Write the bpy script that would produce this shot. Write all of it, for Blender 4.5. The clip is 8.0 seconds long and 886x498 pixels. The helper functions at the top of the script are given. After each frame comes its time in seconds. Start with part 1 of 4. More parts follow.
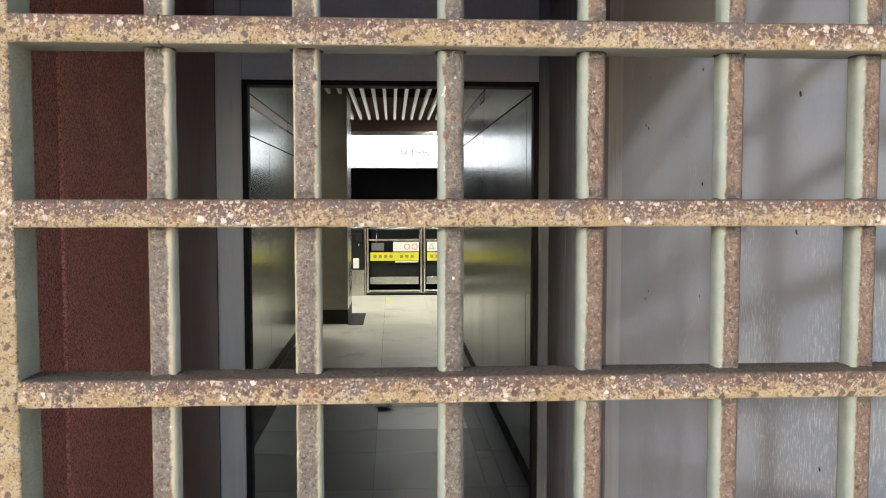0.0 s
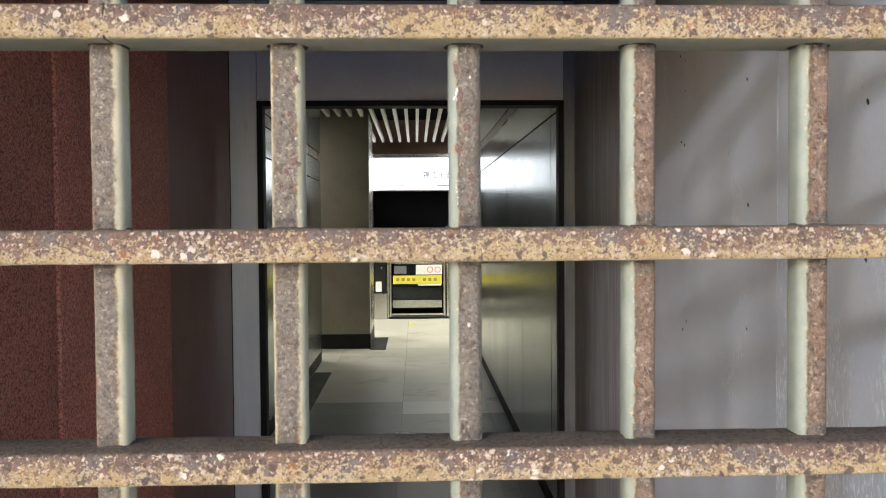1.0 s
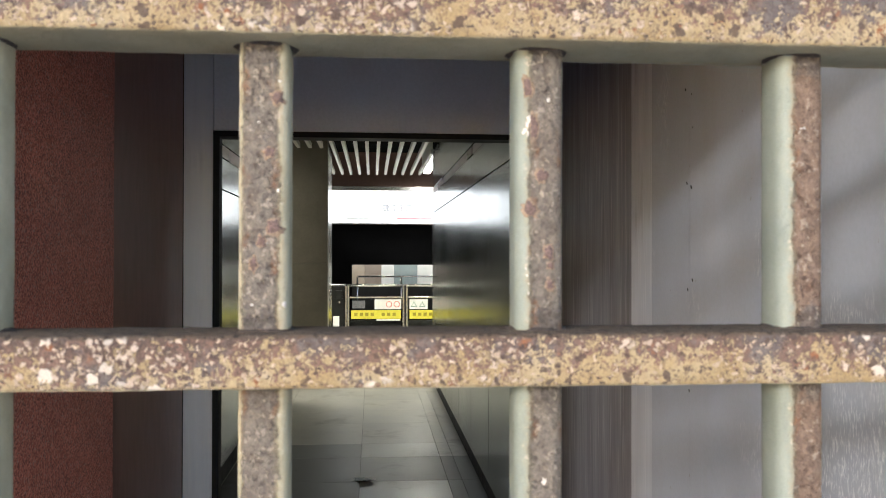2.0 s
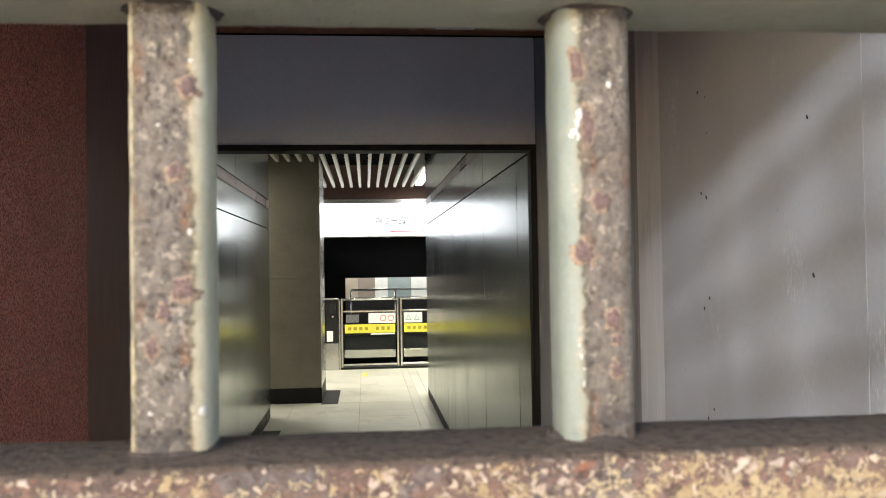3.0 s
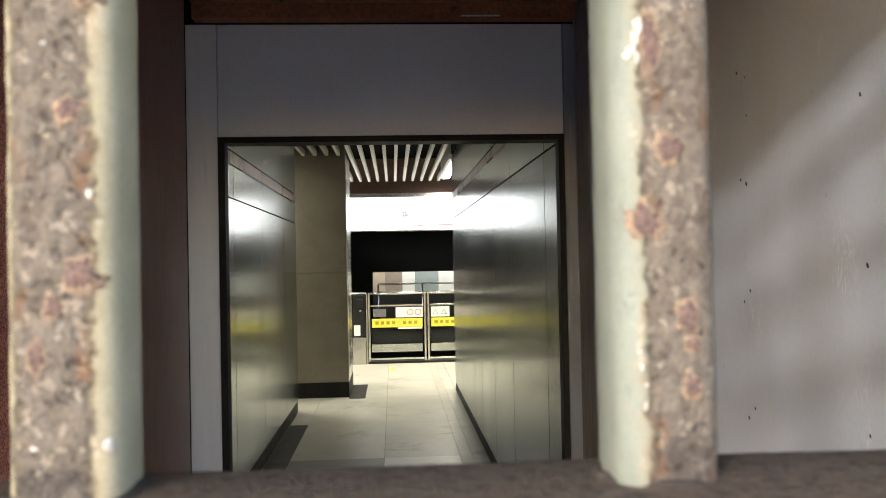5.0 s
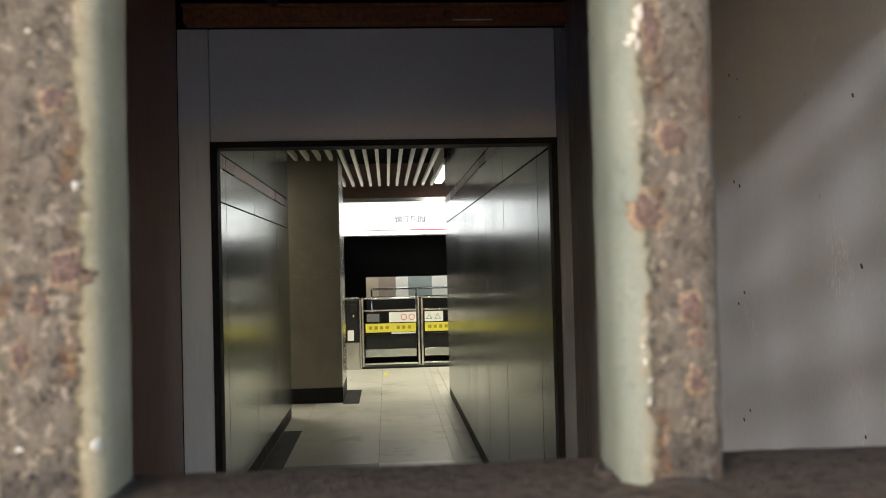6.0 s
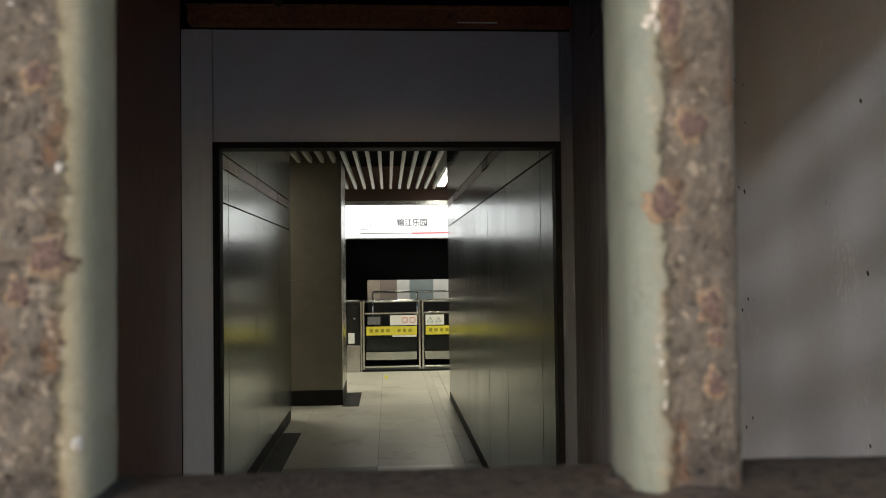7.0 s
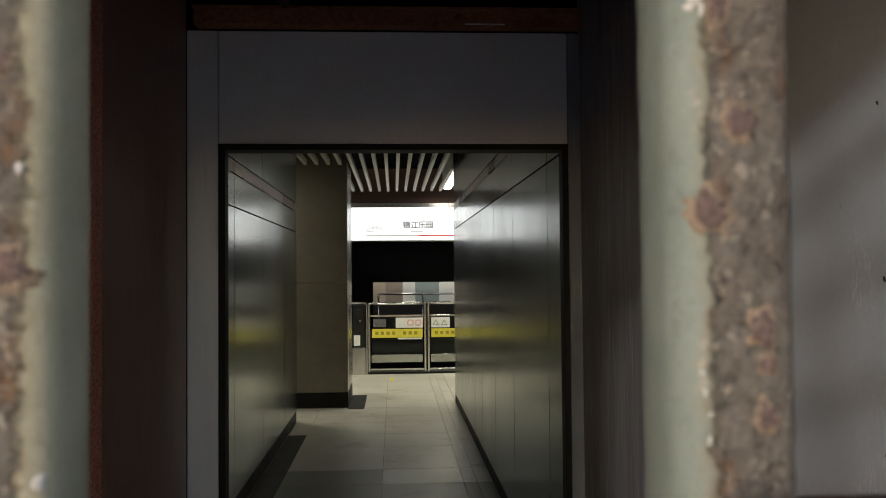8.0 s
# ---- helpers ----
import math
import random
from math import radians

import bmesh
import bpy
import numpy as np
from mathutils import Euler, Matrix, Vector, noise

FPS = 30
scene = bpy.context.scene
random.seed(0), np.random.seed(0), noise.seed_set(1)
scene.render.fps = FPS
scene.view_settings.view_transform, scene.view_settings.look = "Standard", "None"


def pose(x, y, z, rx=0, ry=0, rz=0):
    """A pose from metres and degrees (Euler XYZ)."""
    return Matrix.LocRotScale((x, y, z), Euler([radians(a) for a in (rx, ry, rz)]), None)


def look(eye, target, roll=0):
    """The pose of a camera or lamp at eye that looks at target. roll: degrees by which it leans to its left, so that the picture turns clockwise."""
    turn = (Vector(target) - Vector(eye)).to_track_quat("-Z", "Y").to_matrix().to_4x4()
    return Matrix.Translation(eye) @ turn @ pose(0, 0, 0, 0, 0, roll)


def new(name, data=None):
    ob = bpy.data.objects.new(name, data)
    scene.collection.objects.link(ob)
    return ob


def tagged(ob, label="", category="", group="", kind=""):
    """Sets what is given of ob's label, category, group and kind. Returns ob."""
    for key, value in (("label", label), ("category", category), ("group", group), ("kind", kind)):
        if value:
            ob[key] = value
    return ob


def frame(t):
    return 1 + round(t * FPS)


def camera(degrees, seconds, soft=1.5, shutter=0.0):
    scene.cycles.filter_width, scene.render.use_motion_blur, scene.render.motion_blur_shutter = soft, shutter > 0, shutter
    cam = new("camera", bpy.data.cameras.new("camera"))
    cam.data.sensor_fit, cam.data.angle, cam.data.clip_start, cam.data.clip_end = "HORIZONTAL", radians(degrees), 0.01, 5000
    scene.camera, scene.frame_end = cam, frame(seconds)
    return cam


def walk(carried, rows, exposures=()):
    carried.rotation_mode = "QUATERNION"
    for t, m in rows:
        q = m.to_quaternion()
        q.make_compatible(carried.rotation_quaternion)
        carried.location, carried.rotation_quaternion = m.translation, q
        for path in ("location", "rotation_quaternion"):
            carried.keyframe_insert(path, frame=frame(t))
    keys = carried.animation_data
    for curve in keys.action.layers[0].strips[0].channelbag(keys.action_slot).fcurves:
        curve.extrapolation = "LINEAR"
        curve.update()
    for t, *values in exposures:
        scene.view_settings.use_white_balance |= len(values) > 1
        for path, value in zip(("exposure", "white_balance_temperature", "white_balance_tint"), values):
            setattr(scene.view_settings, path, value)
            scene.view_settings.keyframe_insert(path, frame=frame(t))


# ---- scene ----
cam = camera(55.7, 8.0, soft=0.95)
cam.data.dof.use_dof = True
cam.data.dof.focus_distance = 3.2
cam.data.dof.aperture_fstop = 30.0
PATH = [
    (0, (-0.015, -0.048, 1.518), (0.106, 1.945, 1.403), 0.0),
    (0.5, (0.005, -0.001, 1.518), (0.084, 1.996, 1.424), -0.5),
    (1, (0.0, 0.081, 1.522), (0.065, 2.079, 1.46), -0.4),
    (1.5, (-0.023, 0.19, 1.536), (0.093, 2.187, 1.521), 0.4),
    (1.7, (-0.038, 0.228, 1.542), (0.105, 2.223, 1.545), 0.5),
    (2.8, (-0.036, 0.38, 1.566), (0.167, 2.37, 1.595), -0.7),
    (3, (-0.031, 0.402, 1.567), (0.153, 2.393, 1.608), -0.9),
    (3.5, (-0.023, 0.437, 1.567), (0.116, 2.432, 1.605), -1.0),
    (4, (-0.012, 0.448, 1.565), (0.097, 2.445, 1.594), -1.3),
    (4.5, (-0.019, 0.46, 1.564), (0.091, 2.457, 1.589), -1.1),
    (6, (-0.021, 0.471, 1.561), (0.114, 2.466, 1.6), -1.4),
    (6.5, (-0.019, 0.476, 1.56), (0.118, 2.471, 1.601), -1.3),
    (7, (-0.021, 0.48, 1.559), (0.11, 2.475, 1.607), -0.7),
    (7.5, (-0.02, 0.488, 1.561), (0.101, 2.484, 1.613), -0.4),
    (8, (-0.021, 0.498, 1.561), (0.096, 2.494, 1.615), -0.5),
]
walk(cam, [(t, look(eye, target, roll)) for t, eye, target, roll in PATH],
     exposures=[(0.0, 1.59, 5900, 11), (1.5, 1.67, 5900, 11), (3.0, 1.85, 6000, 11), (3.5, 2.15, 6150, 11), (4.4, 2.2, 6150, 11), (4.8, 2.1, 6200, 11), (5.7, 1.34, 6300, 10),
                (6.0, 1.22, 6250, 10), (6.5, 0.95, 6280, 10), (7.0, 0.7, 6280, 10), (7.5, 0.58, 6280, 10), (8.0, 0.56, 6280, 10)])

# ---------------------------------------------------------------- light
world = bpy.data.worlds.new("sky")
scene.world = world
world.use_nodes = True
wn = world.node_tree.nodes
wl = world.node_tree.links
sky = wn.new("ShaderNodeTexSky")
sky.sky_type = 'NISHITA'
sky.sun_disc = False
sky.sun_elevation = radians(14)
sky.sun_rotation = radians(209)
wn["Background"].inputs["Strength"].default_value = 0.15
wl.new(sky.outputs[0], wn["Background"].inputs["Color"])

sun_data = bpy.data.lights.new("sun", 'SUN')
sun_data.energy = 0.75
sun_data.angle = radians(4)
sun_data.color = (1.0, 0.95, 0.88)
sun = new("sun", sun_data)
sun.matrix_world = look((-5.5, -10.0, 4.30), (0.0, 0.0, 1.5))


def area_lamp(name, x, y, z, sx, sy, watts, colour=(1.0, 0.92, 0.70)):
    d = bpy.data.lights.new(name, 'AREA')
    d.shape, d.size, d.size_y, d.energy, d.color, d.spread = 'RECTANGLE', sx, sy, watts, colour, radians(165)
    ob = new(name, d)
    ob.location = (x, y, z)
    return ob


# ---------------------------------------------------------------- materials
def base_mat(name):
    m = bpy.data.materials.new(name)
    m.use_nodes = True
    return m, m.node_tree.nodes, m.node_tree.links, m.node_tree.nodes["Principled BSDF"]


def coords(n, l, scale=(1, 1, 1)):
    tc = n.new("ShaderNodeTexCoord")
    mp = n.new("ShaderNodeMapping")
    mp.inputs["Scale"].default_value = scale
    l.new(tc.outputs["Object"], mp.inputs["Vector"])
    return mp.outputs["Vector"]


def noise_node(n, l, vec, scale, detail=6.0, rough=0.6, dist=0.0):
    t = n.new("ShaderNodeTexNoise")
    t.inputs["Scale"].default_value = scale
    t.inputs["Detail"].default_value = detail
    t.inputs["Roughness"].default_value = rough
    t.inputs["Distortion"].default_value = dist
    l.new(vec, t.inputs["Vector"])
    return t.outputs["Fac"]


def step(n, l, fac, lo, hi, a=0.0, b=1.0):
    r = n.new("ShaderNodeMapRange")
    r.interpolation_type = 'SMOOTHSTEP'
    for key, v in (("From Min", lo), ("From Max", hi), ("To Min", a), ("To Max", b)):
        r.inputs[key].default_value = v
    l.new(fac, r.inputs["Value"])
    return r.outputs["Result"]


def mix(n, l, fac, a, b, mode='MIX'):
    m = n.new("ShaderNodeMix")
    m.data_type, m.blend_type = 'RGBA', mode
    for key, v in ((0, fac), (6, a), (7, b)):
        if isinstance(v, (int, float)):
            m.inputs[key].default_value = v
        elif isinstance(v, tuple):
            m.inputs[key].default_value = (*v, 1.0)
        else:
            l.new(v, m.inputs[key])
    return m.outputs[2]


def calc(n, l, op, a, b=0.0):
    m = n.new("ShaderNodeMath")
    m.operation = op
    for i, v in enumerate((a, b)):
        if isinstance(v, (int, float)):
            m.inputs[i].default_value = v
        else:
            l.new(v, m.inputs[i])
    return m.outputs[0]


def bump(n, l, bs, height, strength, distance):
    b = n.new("ShaderNodeBump")
    b.inputs["Strength"].default_value = strength
    b.inputs["Distance"].default_value = distance
    l.new(height, b.inputs["Height"])
    l.new(b.outputs["Normal"], bs.inputs["Normal"])


def surface(name, c1, c2, scale=4.0, rough=0.6, metal=0.0, grain=60.0, grain_amount=0.3, relief=0.15, dist=0.002,
            stretch=(1, 1, 1), spot=None, spot_scale=14.0, spot_at=(0.62, 0.72), vary=0.0, rough_vary=0.1, spec=0.5):
    """Two-scale mottled surface with optional stains and a tone that differs from piece to piece."""
    m, n, l, bs = base_mat(name)
    v = coords(n, l, stretch)
    big = noise_node(n, l, v, scale)
    small = noise_node(n, l, v, grain, 4.0)
    col = mix(n, l, step(n, l, big, 0.3, 0.7), c1, c2)
    g = step(n, l, small, 0.25, 0.75, 1.0 - grain_amount, 1.0 + grain_amount * 0.6)
    col = mix(n, l, 1.0, col, g, 'MULTIPLY')
    if spot:
        s = noise_node(n, l, v, spot_scale, 8.0, 0.7)
        col = mix(n, l, step(n, l, s, *spot_at), col, spot)
    if vary:
        oi = n.new("ShaderNodeObjectInfo")
        col = mix(n, l, 1.0, col, step(n, l, oi.outputs["Random"], 0, 1, 1 - vary, 1 + vary), 'MULTIPLY')
    l.new(col, bs.inputs["Base Color"])
    l.new(step(n, l, big, 0.2, 0.8, rough - rough_vary, rough + rough_vary), bs.inputs["Roughness"])
    bs.inputs["Metallic"].default_value = metal
    bs.inputs["Specular IOR Level"].default_value = spec
    bump(n, l, bs, small, relief, dist)
    return m


def glow(name, colour, strength):
    m, n, l, bs = base_mat(name)
    bs.inputs["Base Color"].default_value = (0.25, 0.25, 0.25, 1)
    bs.inputs["Emission Color"].default_value = (*colour, 1)
    bs.inputs["Emission Strength"].default_value = strength
    return m


def rust_rail_mat(name, stile=False):
    """Rusted ochre paint, speckled and chipped; dusty brown on top, grey-green paint on the sheltered faces."""
    m, n, l, bs = base_mat(name)
    tc = n.new("ShaderNodeTexCoord")
    v = tc.outputs["Object"]
    sep = n.new("ShaderNodeSeparateXYZ")
    l.new(v, sep.inputs[0])
    oi = n.new("ShaderNodeObjectInfo")
    off = n.new("ShaderNodeVectorMath")
    off.operation = 'ADD'
    comb = n.new("ShaderNodeCombineXYZ")
    l.new(calc(n, l, 'MULTIPLY', oi.outputs["Random"], 7.0), comb.inputs[0])
    l.new(calc(n, l, 'MULTIPLY', oi.outputs["Random"], 3.0), comb.inputs[1])
    l.new(v, off.inputs[0])
    l.new(comb.outputs[0], off.inputs[1])
    v = off.outputs[0]
    area = noise_node(n, l, v, 6.0, 2.0)
    patch = noise_node(n, l, v, 40.0, 4.0, 0.65)
    speck = noise_node(n, l, v, 300.0, 4.0, 0.75)
    fine = noise_node(n, l, v, 900.0, 4.0, 0.7)

    def off_centre(x, k):
        return calc(n, l, 'MULTIPLY', calc(n, l, 'SUBTRACT', x, 0.5), k)

    ochre = mix(n, l, step(n, l, patch, 0.35, 0.65), (0.335, 0.240, 0.120), (0.425, 0.335, 0.205))
    ochre = mix(n, l, 1.0, ochre, step(n, l, fine, 0.3, 0.7, 0.8, 1.08), 'MULTIPLY')
    rust = mix(n, l, step(n, l, speck, 0.38, 0.62), (0.055, 0.034, 0.028), (0.19, 0.115, 0.085))
    rust = mix(n, l, step(n, l, patch, 0.50, 0.62), rust, mix(n, l, step(n, l, speck, 0.4, 0.6), (0.075, 0.058, 0.054), (0.155, 0.128, 0.118)))
    rust = mix(n, l, step(n, l, noise_node(n, l, v, 75.0, 3.0), 0.62, 0.70), rust, (0.24, 0.10, 0.045))
    bias = calc(n, l, 'ADD', off_centre(patch, 0.9), off_centre(speck, 2.4))
    bias = calc(n, l, 'ADD', bias, off_centre(area, 1.0))
    if not stile:
        bias = calc(n, l, 'ADD', bias, calc(n, l, 'MULTIPLY', sep.outputs["Z"], 26.0))
    else:
        bias = calc(n, l, 'SUBTRACT', bias, 0.12)
    col = mix(n, l, step(n, l, bias, -0.08, 0.03), ochre, rust)
    col = mix(n, l, step(n, l, noise_node(n, l, v, 620.0, 3.0, 0.65), 0.57, 0.63, 0.0, 0.75), col, (0.105, 0.066, 0.048))
    # small dark pits and pale chips of old undercoat
    col = mix(n, l, step(n, l, noise_node(n, l, v, 420.0, 2.0), 0.66, 0.70), col, (0.07, 0.045, 0.04))
    warp = n.new("ShaderNodeTexNoise")
    warp.inputs["Scale"].default_value = 330.0
    warp.inputs["Detail"].default_value = 3.0
    l.new(v, warp.inputs["Vector"])
    wv = n.new("ShaderNodeVectorMath")
    wv.operation = 'MULTIPLY_ADD'
    wv.inputs[1].default_value = (0.0065, 0.0065, 0.0065)
    l.new(warp.outputs["Color"], wv.inputs[0])
    l.new(v, wv.inputs[2])
    some = calc(n, l, 'ADD', off_centre(area, 1.5), off_centre(noise_node(n, l, v, 24.0, 2.0), 1.2))
    chip = 0.0
    for size, least, pale in ((480.0, 0.74, (0.52, 0.40, 0.30)), (300.0, 0.91, (0.57, 0.45, 0.36)), (170.0, 0.992, (0.66, 0.57, 0.49))):
        vo = n.new("ShaderNodeTexVoronoi")
        vo.inputs["Scale"].default_value = size
        l.new(wv.outputs[0], vo.inputs["Vector"])
        sc = n.new("ShaderNodeSeparateColor")
        l.new(vo.outputs["Color"], sc.inputs[0])
        inside = step(n, l, vo.outputs["Distance"], 0.40, 0.52, 1.0, 0.0)
        light = calc(n, l, 'MULTIPLY', inside, step(n, l, calc(n, l, 'ADD', sc.outputs[0], calc(n, l, 'MULTIPLY', some, 0.5)), least, least + 0.04))
        dark = calc(n, l, 'MULTIPLY', inside, step(n, l, sc.outputs[1], 0.84, 0.88))
        col = mix(n, l, calc(n, l, 'MULTIPLY', dark, 0.85), col, (0.070, 0.044, 0.036))
        col = mix(n, l, light, col, mix(n, l, sc.outputs[2], tuple(0.68 * c for c in pale), pale))
        chip = calc(n, l, 'MAXIMUM', chip, light)
    paint = mix(n, l, step(n, l, patch, 0.3, 0.7), (0.355, 0.318, 0.212), (0.41, 0.37, 0.26))
    paint = mix(n, l, step(n, l, speck, 0.68, 0.74), paint, (0.16, 0.13, 0.10))
    if stile:
        col = mix(n, l, step(n, l, calc(n, l, 'ADD', sep.outputs["Y"], off_centre(speck, 0.003)), -0.0195, -0.0185), col, paint)
    else:
        zz = calc(n, l, 'ADD', sep.outputs["Z"], off_centre(speck, 0.004))
        dust = mix(n, l, patch, (0.060, 0.041, 0.028), (0.140, 0.096, 0.064))
        dust = mix(n, l, step(n, l, speck, 0.52, 0.62), dust, (0.036, 0.025, 0.019))
        dust = mix(n, l, step(n, l, noise_node(n, l, v, 520.0, 2.0), 0.70, 0.74), dust, (0.30, 0.24, 0.19))
        dust = mix(n, l, step(n, l, noise_node(n, l, v, 55.0, 4.0, 0.65), 0.60, 0.70, 0.0, 0.7), dust, (0.150, 0.070, 0.036))
        col = mix(n, l, step(n, l, zz, 0.0088, 0.0102), col, dust)
        col = mix(n, l, step(n, l, sep.outputs["Z"], -0.0107, -0.0100, 1.0, 0.0), col, paint)
    l.new(col, bs.inputs["Base Color"])
    l.new(step(n, l, speck, 0.3, 0.7, 0.6, 0.92), bs.inputs["Roughness"])
    h = calc(n, l, 'ADD', calc(n, l, 'MULTIPLY', speck, 1.2), calc(n, l, 'MULTIPLY', chip, 0.5))
    bump(n, l, bs, calc(n, l, 'ADD', h, calc(n, l, 'MULTIPLY', fine, 0.5)), 1.0, 0.0018)
    return m


def bar_shift(n):
    oi = n.new("ShaderNodeObjectInfo")
    sc = n.new("ShaderNodeSeparateColor")
    oi.id_data.links.new(oi.outputs["Color"], sc.inputs[0])
    return sc.outputs[0], sc.outputs[1], sc.outputs[2]


def vbar_mat():
    """Pale green paint, worn down the front to pitted grey-brown rust with stained rims."""
    m, n, l, bs = base_mat("worn_green_bar_paint")
    tc = n.new("ShaderNodeTexCoord")
    sep = n.new("ShaderNodeSeparateXYZ")
    l.new(tc.outputs["Object"], sep.inputs[0])
    oi = n.new("ShaderNodeObjectInfo")
    off = n.new("ShaderNodeVectorMath")
    off.operation = 'ADD'
    comb = n.new("ShaderNodeCombineXYZ")
    l.new(calc(n, l, 'MULTIPLY', oi.outputs["Random"], 9.0), comb.inputs[2])
    l.new(tc.outputs["Object"], off.inputs[0])
    l.new(comb.outputs[0], off.inputs[1])
    v = off.outputs[0]

    def off_centre(x, k):
        return calc(n, l, 'MULTIPLY', calc(n, l, 'SUBTRACT', x, 0.5), k)

    patch = noise_node(n, l, v, 45.0, 5.0, 0.6)
    mid = noise_node(n, l, v, 170.0, 3.0, 0.6)
    speck = noise_node(n, l, v, 420.0, 5.0, 0.7)
    fine = noise_node(n, l, v, 1300.0, 3.0, 0.6)
    paint = mix(n, l, step(n, l, patch, 0.3, 0.7), (0.165, 0.190, 0.172), (0.205, 0.230, 0.206))
    paint = mix(n, l, bar_shift(n)[1], paint, mix(n, l, step(n, l, patch, 0.35, 0.65), (0.41, 0.365, 0.255), (0.47, 0.425, 0.315)))
    paint = mix(n, l, step(n, l, speck, 0.66, 0.72), paint, (0.20, 0.18, 0.14))
    paint = mix(n, l, 1.0, paint, step(n, l, fine, 0.3, 0.7, 0.92, 1.05), 'MULTIPLY')
    tiny = noise_node(n, l, v, 700.0, 4.0, 0.7)
    grey = mix(n, l, step(n, l, speck, 0.36, 0.64), (0.124, 0.104, 0.087), (0.196, 0.167, 0.141))
    grey = mix(n, l, step(n, l, mid, 0.52, 0.68, 0.0, 0.6), grey, (0.118, 0.096, 0.080))
    grey = mix(n, l, step(n, l, patch, 0.62, 0.70, 0.0, 0.45), grey, (0.150, 0.092, 0.075))
    pit = step(n, l, calc(n, l, 'ADD', tiny, off_centre(mid, 0.5)), 0.60, 0.68)
    grey = mix(n, l, calc(n, l, 'MULTIPLY', pit, 0.42), grey, (0.070, 0.050, 0.042))
    broad = noise_node(n, l, v, 24.0, 3.0, 0.6)
    grey = mix(n, l, step(n, l, broad, 0.52, 0.70, 0.0, 0.45), grey, mix(n, l, step(n, l, speck, 0.4, 0.6), (0.100, 0.076, 0.060), (0.165, 0.122, 0.092)))
    grey = mix(n, l, bar_shift(n)[2], grey, mix(n, l, 1.0, grey, (1.18, 0.90, 0.76), 'MULTIPLY'))
    # dark crust close to the rails
    cell = calc(n, l, 'SUBTRACT', calc(n, l, 'FLOORED_MODULO', calc(n, l, 'ADD', sep.outputs["Z"], -0.40795), 0.1405), 0.07025)
    near = calc(n, l, 'ADD', calc(n, l, 'ABSOLUTE', cell), off_centre(mid, 0.016))
    crust = step(n, l, near, 0.0165, 0.0225, 1.0, 0.0)
    grey = mix(n, l, calc(n, l, 'MULTIPLY', crust, 0.8), grey, mix(n, l, step(n, l, speck, 0.4, 0.6), (0.070, 0.060, 0.055), (0.135, 0.118, 0.108)))
    # distance from the middle of the worn strip, which lies differently on each bar
    side = calc(n, l, 'ABSOLUTE', calc(n, l, 'SUBTRACT', sep.outputs["X"], calc(n, l, 'MULTIPLY', calc(n, l, 'SUBTRACT', bar_shift(n)[0], 0.5), 0.01)))
    wob = calc(n, l, 'ADD', off_centre(patch, 0.004), calc(n, l, 'ADD', off_centre(mid, 0.0045), off_centre(speck, 0.0050)))
    d = calc(n, l, 'ADD', side, wob)
    front = step(n, l, calc(n, l, 'ADD', sep.outputs["Y"], off_centre(mid, 0.003)), -0.0040, -0.0010, 1.0, 0.0)
    core = calc(n, l, 'MULTIPLY', step(n, l, d, 0.0057, 0.0086, 1.0, 0.0), front)
    rim = calc(n, l, 'MULTIPLY', step(n, l, d, 0.0058, 0.0108, 1.0, 0.0), front)
    stain = mix(n, l, step(n, l, patch, 0.45, 0.68), (0.275, 0.235, 0.150), (0.265, 0.165, 0.085))
    col = mix(n, l, calc(n, l, 'MULTIPLY', rim, 0.85), paint, stain)
    # rust run in the edge of the worn strip
    edge = calc(n, l, 'MULTIPLY', core, step(n, l, calc(n, l, 'ADD', d, off_centre(mid, 0.004)), 0.0034, 0.0066))
    col = mix(n, l, core, col, grey)
    col = mix(n, l, calc(n, l, 'MULTIPLY', edge, step(n, l, noise_node(n, l, v, 38.0, 4.0), 0.54, 0.66, 0.0, 0.5)), col, mix(n, l, step(n, l, speck, 0.42, 0.58), (0.31, 0.140, 0.055), (0.135, 0.062, 0.036)))
    curl = calc(n, l, 'MULTIPLY', calc(n, l, 'SUBTRACT', rim, calc(n, l, 'MULTIPLY', core, 0.6)), step(n, l, noise_node(n, l, v, 330.0, 3.0, 0.6), 0.60, 0.64))
    col = mix(n, l, calc(n, l, 'MULTIPLY', curl, 0.9), col, (0.50, 0.43, 0.35))
    chip = step(n, l, noise_node(n, l, v, 150.0, 3.0, 0.6), 0.735, 0.755)
    col = mix(n, l, calc(n, l, 'MULTIPLY', chip, front), col, (0.60, 0.55, 0.50))
    l.new(col, bs.inputs["Base Color"])
    l.new(step(n, l, core, 0, 1, 0.58, 0.88), bs.inputs["Roughness"])
    bs.inputs["Specular IOR Level"].default_value = 0.3
    h = calc(n, l, 'ADD', calc(n, l, 'MULTIPLY', speck, 0.6), calc(n, l, 'MULTIPLY', fine, 0.2))
    h = calc(n, l, 'SUBTRACT', h, calc(n, l, 'MULTIPLY', pit, 0.7))
    h = calc(n, l, 'ADD', h, calc(n, l, 'ADD', calc(n, l, 'MULTIPLY', mid, -1.3), calc(n, l, 'MULTIPLY', tiny, -0.6)))
    h = calc(n, l, 'MULTIPLY', h, step(n, l, core, 0, 1, 0.10, 1.0))
    h = calc(n, l, 'SUBTRACT', h, calc(n, l, 'MULTIPLY', core, 0.08))
    bump(n, l, bs, h, 1.0, 0.0018)
    return m


